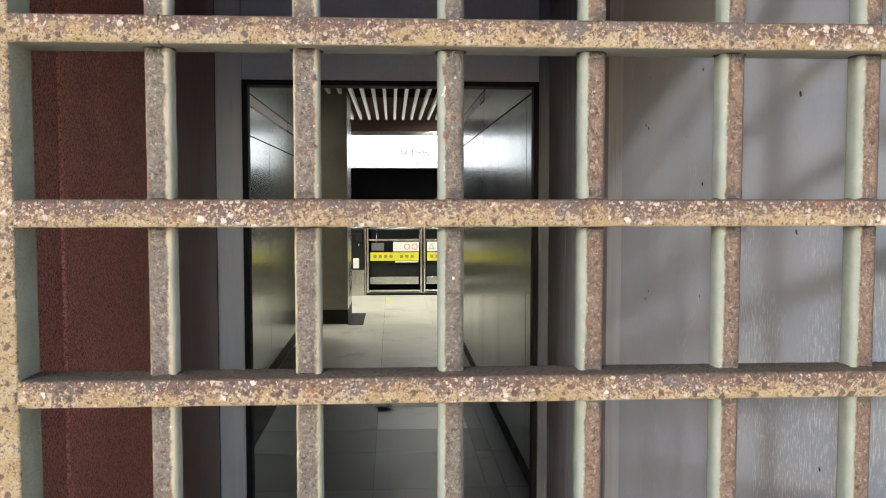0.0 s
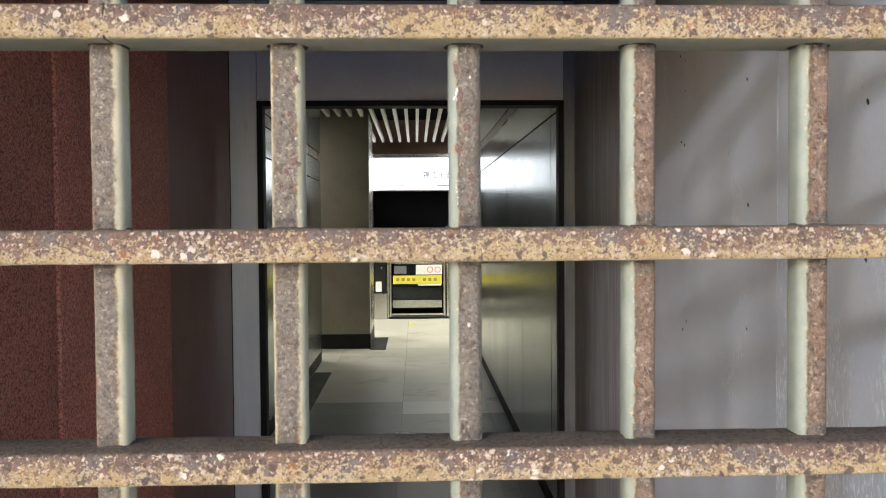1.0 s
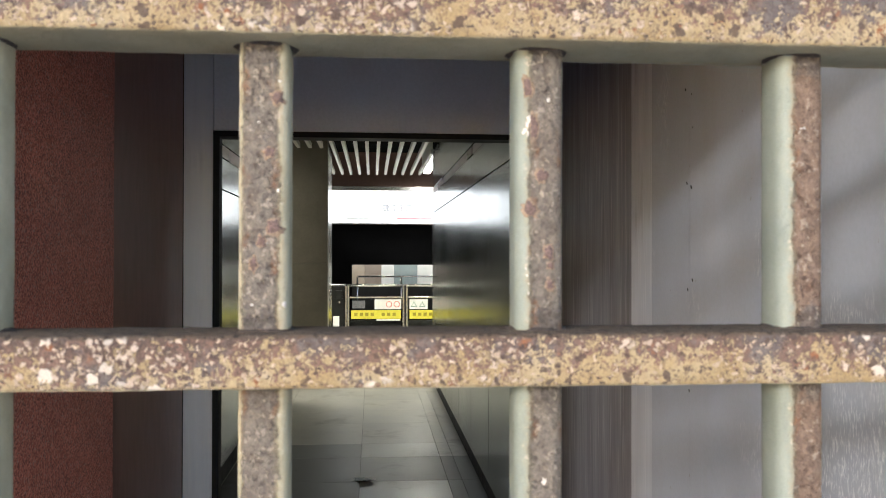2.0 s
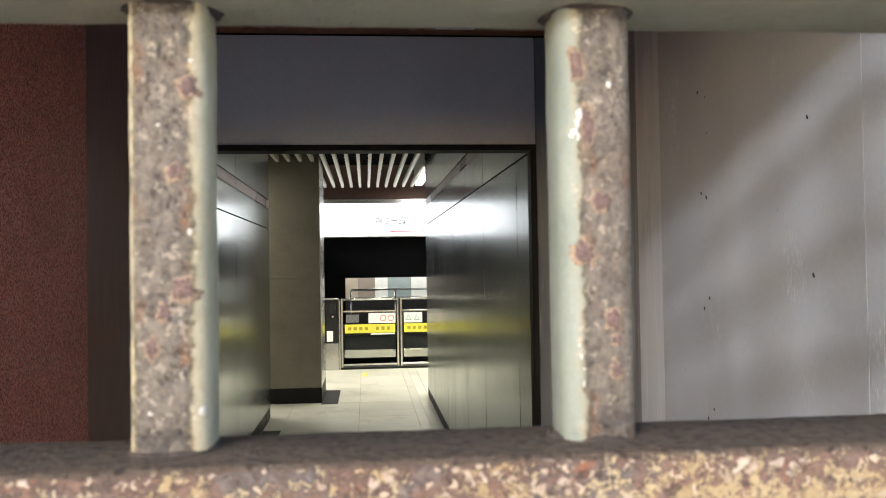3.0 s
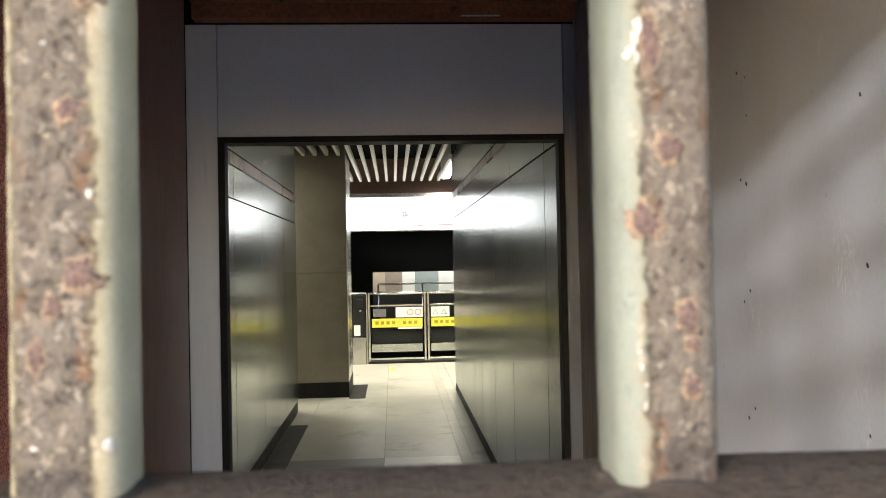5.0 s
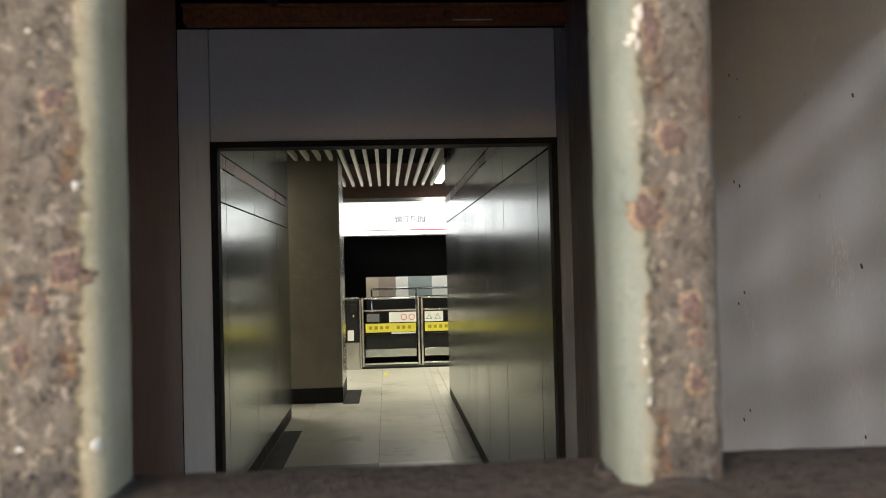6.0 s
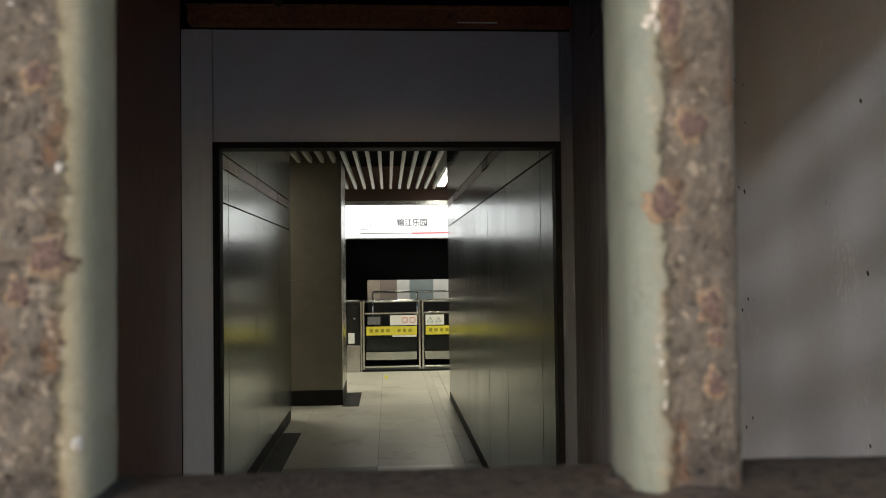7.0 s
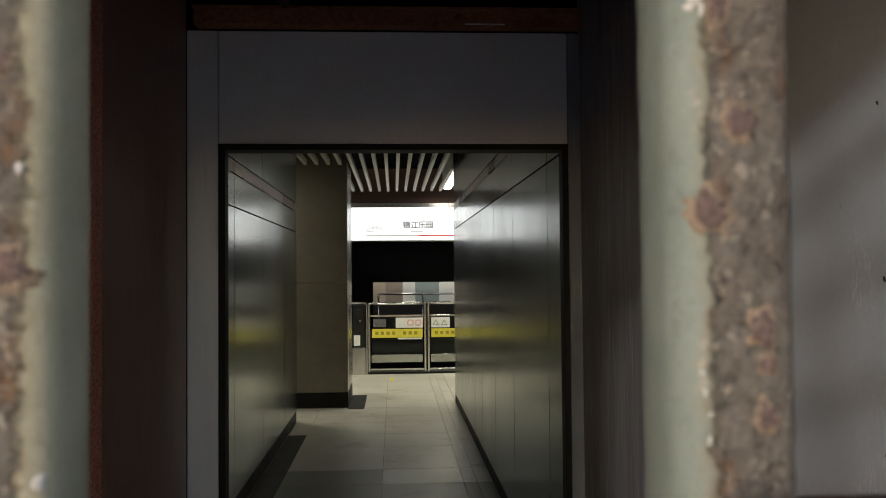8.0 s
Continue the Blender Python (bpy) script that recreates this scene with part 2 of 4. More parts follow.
def granite_mat(name, dark=1.0):
    m, n, l, bs = base_mat(name)
    v = coords(n, l)
    vo = n.new("ShaderNodeTexVoronoi")
    vo.inputs["Scale"].default_value = 300.0
    l.new(v, vo.inputs["Vector"])
    sp = n.new("ShaderNodeSeparateColor")
    l.new(vo.outputs["Color"], sp.inputs[0])
    big = noise_node(n, l, v, 5.0)
    col = mix(n, l, step(n, l, sp.outputs[0], 0.1, 0.9), (0.44 * dark, 0.125 * dark, 0.092 * dark), (0.74 * dark, 0.31 * dark, 0.235 * dark))
    col = mix(n, l, step(n, l, sp.outputs[1], 0.78, 0.86), col, (0.24 * dark, 0.080 * dark, 0.064 * dark))
    col = mix(n, l, step(n, l, sp.outputs[2], 0.90, 0.95), col, (0.56 * dark, 0.34 * dark, 0.28 * dark))
    col = mix(n, l, 1.0, col, step(n, l, big, 0.2, 0.8, 0.85, 1.1), 'MULTIPLY')
    l.new(col, bs.inputs["Base Color"])
    bs.inputs["Roughness"].default_value = 0.55
    bump(n, l, bs, sp.outputs[0], 0.15, 0.001)
    return m


def steel_mat(name, c, rough, aniso_scale=(1, 1, 0.05), streak=0.12, coat=0.0):
    """Brushed stainless sheet with upright streaks and smears."""
    m, n, l, bs = base_mat(name)
    v = coords(n, l, aniso_scale)
    s = noise_node(n, l, v, 60.0, 3.0)
    smear = noise_node(n, l, coords(n, l, (1, 1, 0.3)), 1.2, 1.0)
    oi = n.new("ShaderNodeObjectInfo")
    col = mix(n, l, step(n, l, s, 0.3, 0.7), tuple(k * (1 - streak) for k in c), c)
    col = mix(n, l, 1.0, col, step(n, l, oi.outputs["Random"], 0, 1, 0.92, 1.06), 'MULTIPLY')
    l.new(col, bs.inputs["Base Color"])
    bs.inputs["Metallic"].default_value = 1.0
    l.new(step(n, l, smear, 0.3, 0.7, rough - 0.02, rough + 0.03), bs.inputs["Roughness"])
    bs.inputs["Coat Weight"].default_value = coat
    bs.inputs["Coat Roughness"].default_value = 0.13
    return m


M_HBAR = rust_rail_mat("rusted_rail_paint")
M_STILE = rust_rail_mat("rusted_stile_paint", True)
M_VBAR = vbar_mat()
M_GRANITE = granite_mat("red_granite")
M_GRANITE_D = granite_mat("dark_red_granite", 0.72)
M_BROWN = surface("brown_panel_paint", (0.225, 0.118, 0.094), (0.28, 0.152, 0.124), 3.0, 0.45, grain=30, grain_amount=0.15, stretch=(1, 1, 0.25))


def grey_wall_mat(name, wear=(0.60, 0.72), low=0.0):
    """Grey painted board: cloudy tone, faint roller grain, pale upright scuffs (low: the height below which they crowd) and thin runs."""
    m, n, l, bs = base_mat(name)
    v = coords(n, l)
    cloud = noise_node(n, l, v, 1.8, 4.0)
    grain = noise_node(n, l, v, 140.0, 3.0)
    col = mix(n, l, step(n, l, cloud, 0.3, 0.7), (0.385, 0.428, 0.510), (0.460, 0.505, 0.590))
    col = mix(n, l, 1.0, col, step(n, l, grain, 0.25, 0.75, 0.96, 1.03), 'MULTIPLY')
    streak = noise_node(n, l, coords(n, l, (1, 1, 0.28)), 260.0, 5.0, 0.7)
    where = noise_node(n, l, v, 4.5, 3.0)
    strength = 0.6
    if low:
        strength = 0.85
        sep = n.new("ShaderNodeSeparateXYZ")
        l.new(v, sep.inputs[0])
        where = calc(n, l, 'ADD', where, step(n, l, sep.outputs["Z"], low - 0.35, low, 0.22, 0.0))
    scuff = calc(n, l, 'MULTIPLY', step(n, l, streak, 0.48, 0.66), step(n, l, where, *wear))
    col = mix(n, l, calc(n, l, 'MULTIPLY', scuff, strength), col, (0.76, 0.79, 0.82))
    drip = noise_node(n, l, coords(n, l, (1, 1, 0.10)), 9.0, 2.0)
    col = mix(n, l, step(n, l, drip, 0.52, 0.80, 0.0, 0.3), col, (0.38, 0.375, 0.39))
    spots = noise_node(n, l, v, 55.0, 2.0)
    col = mix(n, l, step(n, l, spots, 0.74, 0.78, 0.0, 0.5), col, (0.24, 0.235, 0.235))
    l.new(col, bs.inputs["Base Color"])
    l.new(step(n, l, scuff, 0, 1, 0.46, 0.32), bs.inputs["Roughness"])
    bump(n, l, bs, calc(n, l, 'ADD', calc(n, l, 'ADD', grain, cloud), scuff), 0.14, 0.001)
    return m


def streaked_mat(name, c1, c2, pale, dark, rough=0.5, metal=0.0):
    """Worn paint with long upright streaks, some rubbed pale and some dark with dirt."""
    m, n, l, bs = base_mat(name)
    v = coords(n, l, (1, 1, 0.07))
    big = noise_node(n, l, v, 16.0, 3.0)
    fine = noise_node(n, l, v, 70.0, 4.0)
    blot = noise_node(n, l, coords(n, l, (1, 1, 0.45)), 9.0, 5.0, 0.65)
    col = mix(n, l, step(n, l, big, 0.35, 0.65), c1, c2)
    col = mix(n, l, step(n, l, fine, 0.56, 0.70, 0.0, 0.55), col, pale)
    col = mix(n, l, calc(n, l, 'MULTIPLY', step(n, l, blot, 0.50, 0.80), step(n, l, fine, 0.66, 0.34, 0.0, 0.6)), col, dark)
    l.new(col, bs.inputs["Base Color"])
    bs.inputs["Metallic"].default_value = metal
    l.new(step(n, l, fine, 0.3, 0.7, rough + 0.08, rough - 0.08), bs.inputs["Roughness"])
    bump(n, l, bs, fine, 0.15, 0.001)
    return m


M_GREYWALL = grey_wall_mat("grey_painted_board")
M_SCUFFED = grey_wall_mat("scuffed_grey_board", (0.56, 0.70), 1.62)
M_STRIP = streaked_mat("pale_streaked_strip", (0.56, 0.595, 0.66), (0.64, 0.675, 0.74), (0.74, 0.77, 0.82), (0.27, 0.27, 0.28))
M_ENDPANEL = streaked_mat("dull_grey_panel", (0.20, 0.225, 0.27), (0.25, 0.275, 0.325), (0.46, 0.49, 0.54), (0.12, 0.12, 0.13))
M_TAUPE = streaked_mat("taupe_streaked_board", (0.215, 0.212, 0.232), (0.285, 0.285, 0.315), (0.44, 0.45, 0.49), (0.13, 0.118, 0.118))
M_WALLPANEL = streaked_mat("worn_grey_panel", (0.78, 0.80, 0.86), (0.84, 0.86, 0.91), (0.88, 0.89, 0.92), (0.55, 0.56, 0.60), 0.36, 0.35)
M_HEADER = surface("plain_grey_panel", (0.68, 0.70, 0.76), (0.76, 0.78, 0.84), 2.0, 0.45, 0.2, grain=90, grain_amount=0.05, relief=0.05)
M_BLACK = surface("black_trim", (0.010, 0.010, 0.010), (0.018, 0.018, 0.017), 6.0, 0.55, grain_amount=0.2, spec=0.2)
M_STEEL = steel_mat("brushed_steel_panel", (0.32, 0.352, 0.342), 0.235, streak=0.04, coat=0.15)
M_STEEL_F = steel_mat("polished_steel_fascia", (0.34, 0.37, 0.36), 0.165, streak=0.04, coat=0.15)
# brown tint paints a reflection into a narrow band of the steel
M_STEEL_B = steel_mat("brown_reflection_band", (0.30, 0.235, 0.21), 0.28)
M_STEEL_R = steel_mat("smooth_steel_rail", (0.62, 0.62, 0.60), 0.25, (1, 1, 1))
M_CONC = surface("grey_stone_column", (0.215, 0.195, 0.155), (0.265, 0.240, 0.195), 3.0, 0.55, grain=120, grain_amount=0.18)
M_FLOOR = surface("worn_grey_floor_tile", (0.46, 0.445, 0.39), (0.56, 0.54, 0.47), 3.5, 0.38, grain=160, grain_amount=0.16, relief=0.05, vary=0.06,
                  spot=(0.34, 0.315, 0.265), spot_scale=2.6, spot_at=(0.52, 0.72))
M_FLOORP = surface("pale_worn_floor_tile", (0.58, 0.58, 0.53), (0.66, 0.66, 0.60), 3.0, 0.36, grain=160, grain_amount=0.14, relief=0.05, vary=0.05,
                   spot=(0.42, 0.41, 0.36), spot_scale=3.0, spot_at=(0.56, 0.75))
# tile colour lowered to paint in the lamps' falloff along the passage
M_FLOORD = surface("dim_worn_floor_tile", (0.17, 0.172, 0.15), (0.225, 0.225, 0.20), 2.5, 0.42, grain=160, grain_amount=0.2, relief=0.05, vary=0.22,
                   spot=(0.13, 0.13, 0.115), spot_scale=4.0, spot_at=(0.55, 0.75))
M_FLOORB = surface("black_granite_tile", (0.016, 0.016, 0.017), (0.028, 0.028, 0.028), 6.0, 0.6, grain=200, grain_amount=0.5, spec=0.2)
M_JOINT = surface("dark_joint", (0.13, 0.125, 0.11), (0.17, 0.16, 0.145), 8.0, 0.8)
M_WHITE = surface("white_slat", (0.68, 0.68, 0.63), (0.74, 0.74, 0.69), 4.0, 0.5, grain_amount=0.06, relief=0.03)
# near-black base colour stands in for the dark of unlit surfaces
M_VOID = surface("unlit_black_surface", (0.0025, 0.0025, 0.0025), (0.005, 0.005, 0.005), 2.0, 0.95, spec=0.05)
M_RUSTBEAM = surface("rust_brown_beam", (0.20, 0.075, 0.035), (0.30, 0.12, 0.055), 5.0, 0.7, grain=60, grain_amount=0.4, spot=(0.06, 0.035, 0.025), spot_scale=8.0)
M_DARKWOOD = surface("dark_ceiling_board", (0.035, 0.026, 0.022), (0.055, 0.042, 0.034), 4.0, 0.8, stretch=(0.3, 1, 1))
M_BULKHEAD = surface("red_brown_bulkhead", (0.15, 0.085, 0.07), (0.19, 0.11, 0.09), 3.0, 0.6)
M_OUTWALL = surface("outer_plaster", (0.42, 0.40, 0.36), (0.48, 0.46, 0.42), 3.0, 0.8)
M_GROUND = surface("pavement", (0.46, 0.45, 0.43), (0.54, 0.53, 0.50), 3.0, 0.85)

# ---------------------------------------------------------------- builders
def base_of(ob):
    while ob.parent:
        ob = ob.parent
    return Vector(ob.location)


def link_mesh(name, bm, material, parent=None, label=""):
    me = bpy.data.meshes.new(name)
    bm.to_mesh(me)
    bm.free()
    me.materials.append(material)
    ob = new(name, me)
    if parent is not None:
        ob.parent = parent
    if label:
        tagged(ob, label)
    return ob


def add_box(bm, x0, x1, y0, y1, z0, z1, bevel=0.0, segs=1):
    r = bmesh.ops.create_cube(bm, size=1.0)
    vs = r["verts"]
    for v in vs:
        v.co = Vector(((x0 + x1) / 2 + v.co.x * (x1 - x0), (y0 + y1) / 2 + v.co.y * (y1 - y0), (z0 + z1) / 2 + v.co.z * (z1 - z0)))
    if bevel:
        es = list({e for v in vs for e in v.link_edges})
        bmesh.ops.bevel(bm, geom=es, offset=bevel, segments=segs, affect='EDGES', profile=0.5)


def box(name, x0, x1, y0, y1, z0, z1, material, parent=None, bevel=0.0, label="", segs=1):
    """One bevelled box in world metres, its mesh kept round its root's base (or round its own centre when alone)."""
    o = base_of(parent) if parent is not None else Vector(((x0 + x1) / 2, (y0 + y1) / 2, z0))
    bm = bmesh.new()
    add_box(bm, x0 - o.x, x1 - o.x, y0 - o.y, y1 - o.y, z0 - o.z, z1 - o.z, bevel, segs)
    ob = link_mesh(name, bm, material, parent, label)
    if parent is None:
        ob.location = o
    return ob


def root(name, x, y, z, label, category, group="", kind=""):
    ob = new(name)
    ob.location = (x, y, z)
    return tagged(ob, label, category, group, kind)


def tube(name, pts, r, material, parent=None, sides=12, label=""):
    """A round bar along straight runs between the points."""
    o = base_of(parent) if parent is not None else Vector(pts[0])
    bm = bmesh.new()
    for a, b in zip(pts, pts[1:]):
        a, b = Vector(a) - o, Vector(b) - o
        m = Matrix.Translation((a + b) / 2) @ (b - a).to_track_quat('Z', 'Y').to_matrix().to_4x4()
        bmesh.ops.create_cone(bm, cap_ends=True, segments=sides, radius1=r, radius2=r, depth=(b - a).length, matrix=m)
    for f in bm.faces:
        f.smooth = len(f.verts) == 4
    ob = link_mesh(name, bm, material, parent, label)
    if parent is None:
        ob.location = o
    return ob


def wall(name, x0, x1, y0, y1, z0, z1, material, label, category="wall", bevel=0.0):
    return tagged(box(name, x0, x1, y0, y1, z0, z1, material, bevel=bevel), label, category, kind="structure")

# ---------------------------------------------------------------- large structure
RW0, RWS = 0.512, 0.0428          # near end and slope of the vestibule's side wall


def rwx(y):
    return RW0 + (y - 0.66) * RWS


def slab(name, quad, z0, z1, material, parent=None, label="", category="", kind=""):
    """An upright prism over four plan corners."""
    o = base_of(parent) if parent is not None else Vector((quad[0][0], quad[0][1], z0))
    bm = bmesh.new()
    lo = [bm.verts.new((x - o.x, y - o.y, z0 - o.z)) for x, y in quad]
    hi = [bm.verts.new((x - o.x, y - o.y, z1 - o.z)) for x, y in quad]
    bm.faces.new(lo[::-1])
    bm.faces.new(hi)
    k = len(quad)
    for i in range(k):
        bm.faces.new((lo[i], lo[(i + 1) % k], hi[(i + 1) % k], hi[i]))
    bmesh.ops.recalc_face_normals(bm, faces=bm.faces)
    ob = link_mesh(name, bm, material, parent)
    if parent is None:
        ob.location = o
    return tagged(ob, label, category, kind=kind)


# outside
wall("ground", -40, 40, -60, 0.58, -0.12, -0.02, M_GROUND, "grey worn pavement outside the grille", "ground")
wall("wall_outer_west", -6.0, -0.712, 0.58, 0.70, -0.1, 4.0, M_OUTWALL, "grey plastered outer wall beside the grille")
wall("wall_outer_east", 0.515, 6.0, 0.58, 0.70, -0.1, 4.0, M_OUTWALL, "grey plastered outer wall beside the grille")
wall("wall_outer_top", -0.712, 0.515, 0.58, 0.70, 2.02, 4.0, M_OUTWALL, "grey plastered outer wall over the grille")
wall("wall_outer_sill", -0.712, 0.515, 0.58, 0.70, -0.1, 0.06, M_OUTWALL, "grey plastered sill wall under the grille")

# vestibule
floor = tagged(box("floor", -7.0, 7.0, 0.70, 13.62, -0.20, -0.006, M_JOINT), "worn grey stone tile floor with thin joints", "floor", kind="structure")
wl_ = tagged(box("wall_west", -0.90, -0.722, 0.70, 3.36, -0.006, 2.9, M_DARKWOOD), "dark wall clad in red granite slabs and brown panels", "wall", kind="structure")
slab("wall_east", ((rwx(0.70), 0.70), (rwx(3.42), 3.42), (rwx(3.42) + 0.12, 3.42), (rwx(0.70) + 0.12, 0.70)), -0.006, 2.9, M_GREYWALL,
     None, "scuffed grey painted board wall with nail holes", "wall", "structure")
M_NAIL = surface("dark_nail", (0.02, 0.018, 0.016), (0.03, 0.028, 0.025), 30, 0.6)
we = bpy.data.objects["wall_east"]


def board(y0, y1, z0, z1, proud, material, label=""):
    """A sheet fixed to the slanting wall, standing proud of it."""
    slab("board", ((rwx(y0) - proud, y0), (rwx(y1) - proud, y1), (rwx(y1), y1), (rwx(y0), y0)), z0, z1, material, we, label)


board(0.72, 1.308, 0.0, 2.75, 0.0030, M_SCUFFED, "grey board with pale upright scuffs")
board(1.3095, 1.8146, 0.0, 2.75, 0.0030, M_GREYWALL)
board(1.8150, 2.057, 0.0, 2.75, 0.0030, M_GREYWALL)
board(2.0575, 2.226, 0.0, 2.75, 0.0030, M_STRIP, "pale streaked upright strip")
board(2.2265, 3.35, 0.0, 2.262, 0.0030, M_TAUPE, "taupe board with worn upright streaks")
board(2.2265, 3.35, 2.266, 2.75, 0.0030, M_TAUPE, "taupe board with worn upright streaks")
for ny, nz, size in ((1.040, 1.659, 1.2), (1.042, 1.476, 1.1), (1.438, 1.753, 1.0), (1.431, 1.548, 1.1), (1.435, 1.345, 0.8), (1.835, 1.868, 1.0), (1.800, 1.853, 0.7),
                     (1.827, 1.688, 1.0), (1.803, 1.679, 1.2), (1.797, 1.505, 1.0), (1.823, 1.486, 1.0), (1.788, 1.316, 0.9), (1.815, 1.296, 1.0), (1.796, 1.790, 0.6), (0.960, 1.180, 0.9)):
    bm = bmesh.new()
    bmesh.ops.create_uvsphere(bm, u_segments=10, v_segments=6, radius=0.0020 * size)
    for v in bm.verts:
        v.co.x *= 0.5
        v.co.z *= 1.1 + 0.5 * size
        v.co.y += 0.35 * v.co.z
    bmesh.ops.translate(bm, verts=bm.verts, vec=Vector((rwx(ny) - 0.0036, ny, nz)) - Vector(we.location))
    link_mesh("nail", bm, M_NAIL, we)
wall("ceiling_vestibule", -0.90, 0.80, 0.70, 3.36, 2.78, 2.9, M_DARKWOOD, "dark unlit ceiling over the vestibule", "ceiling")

# end wall of the vestibule with its doorway
Y0, Y1 = 3.36, 3.47
OL, OR, OT = -0.607, 0.570, 1.992
end = root("wall_end", 0, Y0, 0, "grey panelled wall round a black-framed doorway", "wall", kind="structure")
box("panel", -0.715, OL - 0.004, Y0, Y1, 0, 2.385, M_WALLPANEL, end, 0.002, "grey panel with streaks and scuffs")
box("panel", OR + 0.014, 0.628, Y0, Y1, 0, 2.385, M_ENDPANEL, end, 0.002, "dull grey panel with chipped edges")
box("header_panel", OL - 0.002, OR + 0.012, Y0 + 0.002, Y1, OT + 0.006, 2.385, M_HEADER, end, 0.002, "plain grey painted panel")
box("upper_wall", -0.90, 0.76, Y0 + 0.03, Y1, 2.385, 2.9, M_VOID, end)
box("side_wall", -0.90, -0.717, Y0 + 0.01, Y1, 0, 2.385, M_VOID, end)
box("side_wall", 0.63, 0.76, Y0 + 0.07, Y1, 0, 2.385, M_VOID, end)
fr = root("door_frame", 0, Y0, 0, "black metal frame lining the open doorway", "door frame", kind="structure")
box("jamb", OL - 0.003, OL + 0.020, Y0 - 0.008, Y0 + 0.050, 0, OT, M_BLACK, fr, 0.001)
box("jamb", OR - 0.009, OR + 0.012, Y0 - 0.008, Y0 + 0.050, 0, OT, M_BLACK, fr, 0.001)
box("head", OL - 0.003, OR + 0.012, Y0 - 0.010, Y0 + 0.080, OT - 0.014, OT + 0.006, M_BLACK, fr, 0.001)

# inner passage
LX, RX = -1.045, 0.705
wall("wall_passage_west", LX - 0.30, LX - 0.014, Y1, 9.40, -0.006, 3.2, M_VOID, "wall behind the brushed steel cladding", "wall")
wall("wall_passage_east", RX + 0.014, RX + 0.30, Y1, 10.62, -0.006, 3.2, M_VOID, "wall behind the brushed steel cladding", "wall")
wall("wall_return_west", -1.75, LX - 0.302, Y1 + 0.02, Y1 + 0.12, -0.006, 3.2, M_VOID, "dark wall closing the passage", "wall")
wall("wall_hall_west", -7.0, LX - 0.302, 9.28, 9.40, -0.006, 3.2, M_CONC, "grey stone wall of the platform hall", "wall")
wall("wall_hall_east", RX + 0.302, 7.0, 10.50, 10.62, -0.006, 3.2, M_CONC, "grey stone wall of the platform hall", "wall")
# hall ends, void, tracks and tunnel: their darkness is put into the colour
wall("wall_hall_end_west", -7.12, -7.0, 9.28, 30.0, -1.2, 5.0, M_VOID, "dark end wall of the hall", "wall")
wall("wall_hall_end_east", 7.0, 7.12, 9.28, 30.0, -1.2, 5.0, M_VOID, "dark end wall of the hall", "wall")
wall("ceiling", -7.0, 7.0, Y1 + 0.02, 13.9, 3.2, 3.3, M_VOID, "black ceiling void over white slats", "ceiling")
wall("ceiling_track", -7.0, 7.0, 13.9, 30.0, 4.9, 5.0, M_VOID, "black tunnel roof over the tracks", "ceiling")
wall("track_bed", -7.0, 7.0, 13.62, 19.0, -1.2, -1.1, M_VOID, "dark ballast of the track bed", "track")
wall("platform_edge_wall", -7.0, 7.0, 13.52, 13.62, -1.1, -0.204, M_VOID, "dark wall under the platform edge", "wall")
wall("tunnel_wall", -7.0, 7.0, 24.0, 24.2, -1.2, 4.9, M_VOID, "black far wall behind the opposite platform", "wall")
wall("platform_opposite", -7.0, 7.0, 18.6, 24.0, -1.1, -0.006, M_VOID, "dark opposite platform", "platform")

# platform lights
for lx, y0, y1 in ((-4.55, 9.7, 13.2), (-1.95, 9.55, 13.2), (0.80, 10.68, 13.3), (2.75, 10.95, 13.2), (4.55, 10.95, 13.2)):
    lamp = root("ceiling_light", lx, 12.0, 2.80, "lit white strip light between the ceiling slats", "ceiling light", "platform strip lights")
    box("housing", lx - 0.07, lx + 0.07, y0, y1, 2.845, 3.20, M_WHITE, lamp, 0.006)
    box("tube", lx - 0.055, lx + 0.055, y0 + 0.05, y1 - 0.05, 2.815, 2.845, glow("lit_tube", (1.0, 0.96, 0.84), 4.0), lamp, 0.01)
    area_lamp("strip_lamp", lx, (y0 + y1) / 2, 2.808, 0.12, y1 - y0 - 0.1, 9.4 * (y1 - y0))


# ---------------------------------------------------------------- the grille
def loft(length, half_w, half_d, r, along, step_len, rough, seed, fine=(0, 0)):
    """A bar with rounded corners, gently uneven along its length. along: 0 for x, 2 for z; fine: stretch with close rings."""
    ring = []
    for cx, cy, a0 in ((half_w - r, half_d - r, 0), (-half_w + r, half_d - r, 90), (-half_w + r, -half_d + r, 180), (half_w - r, -half_d + r, 270)):
        for k in range(4):
            a = radians(a0 + 30 * k)
            ring.append((cx + r * math.cos(a), cy + r * math.sin(a)))
    cuts = [-length / 2]
    while cuts[-1] < length / 2 - 1e-6:
        c = cuts[-1]
        cuts.append(min(length / 2, c + (step_len if fine[0] <= c <= fine[1] else step_len * 8)))
    bm = bmesh.new()
    rows = []
    for c in cuts:
        row = []
        for u, w in ring:
            k = 1 + rough * noise.noise(Vector((u * 90 + seed, w * 90, c * 70))) + rough * 0.7 * noise.noise(Vector((u * 260, w * 260 + seed, c * 240)))
            co = (u * k, w * k)
            row.append(bm.verts.new((co[0], co[1], c) if along == 2 else (c, co[1], co[0])))
        rows.append(row)
    for a, b in zip(rows, rows[1:]):
        for i in range(len(ring)):
            j = (i + 1) % len(ring)
            bm.faces.new((a[i], a[j], b[j], b[i]))
    bm.faces.new(rows[0][::-1])
    bm.faces.new(rows[-1])
    bmesh.ops.recalc_face_normals(bm, faces=bm.faces)
    for f in bm.faces:
        f.smooth = True
    return bm


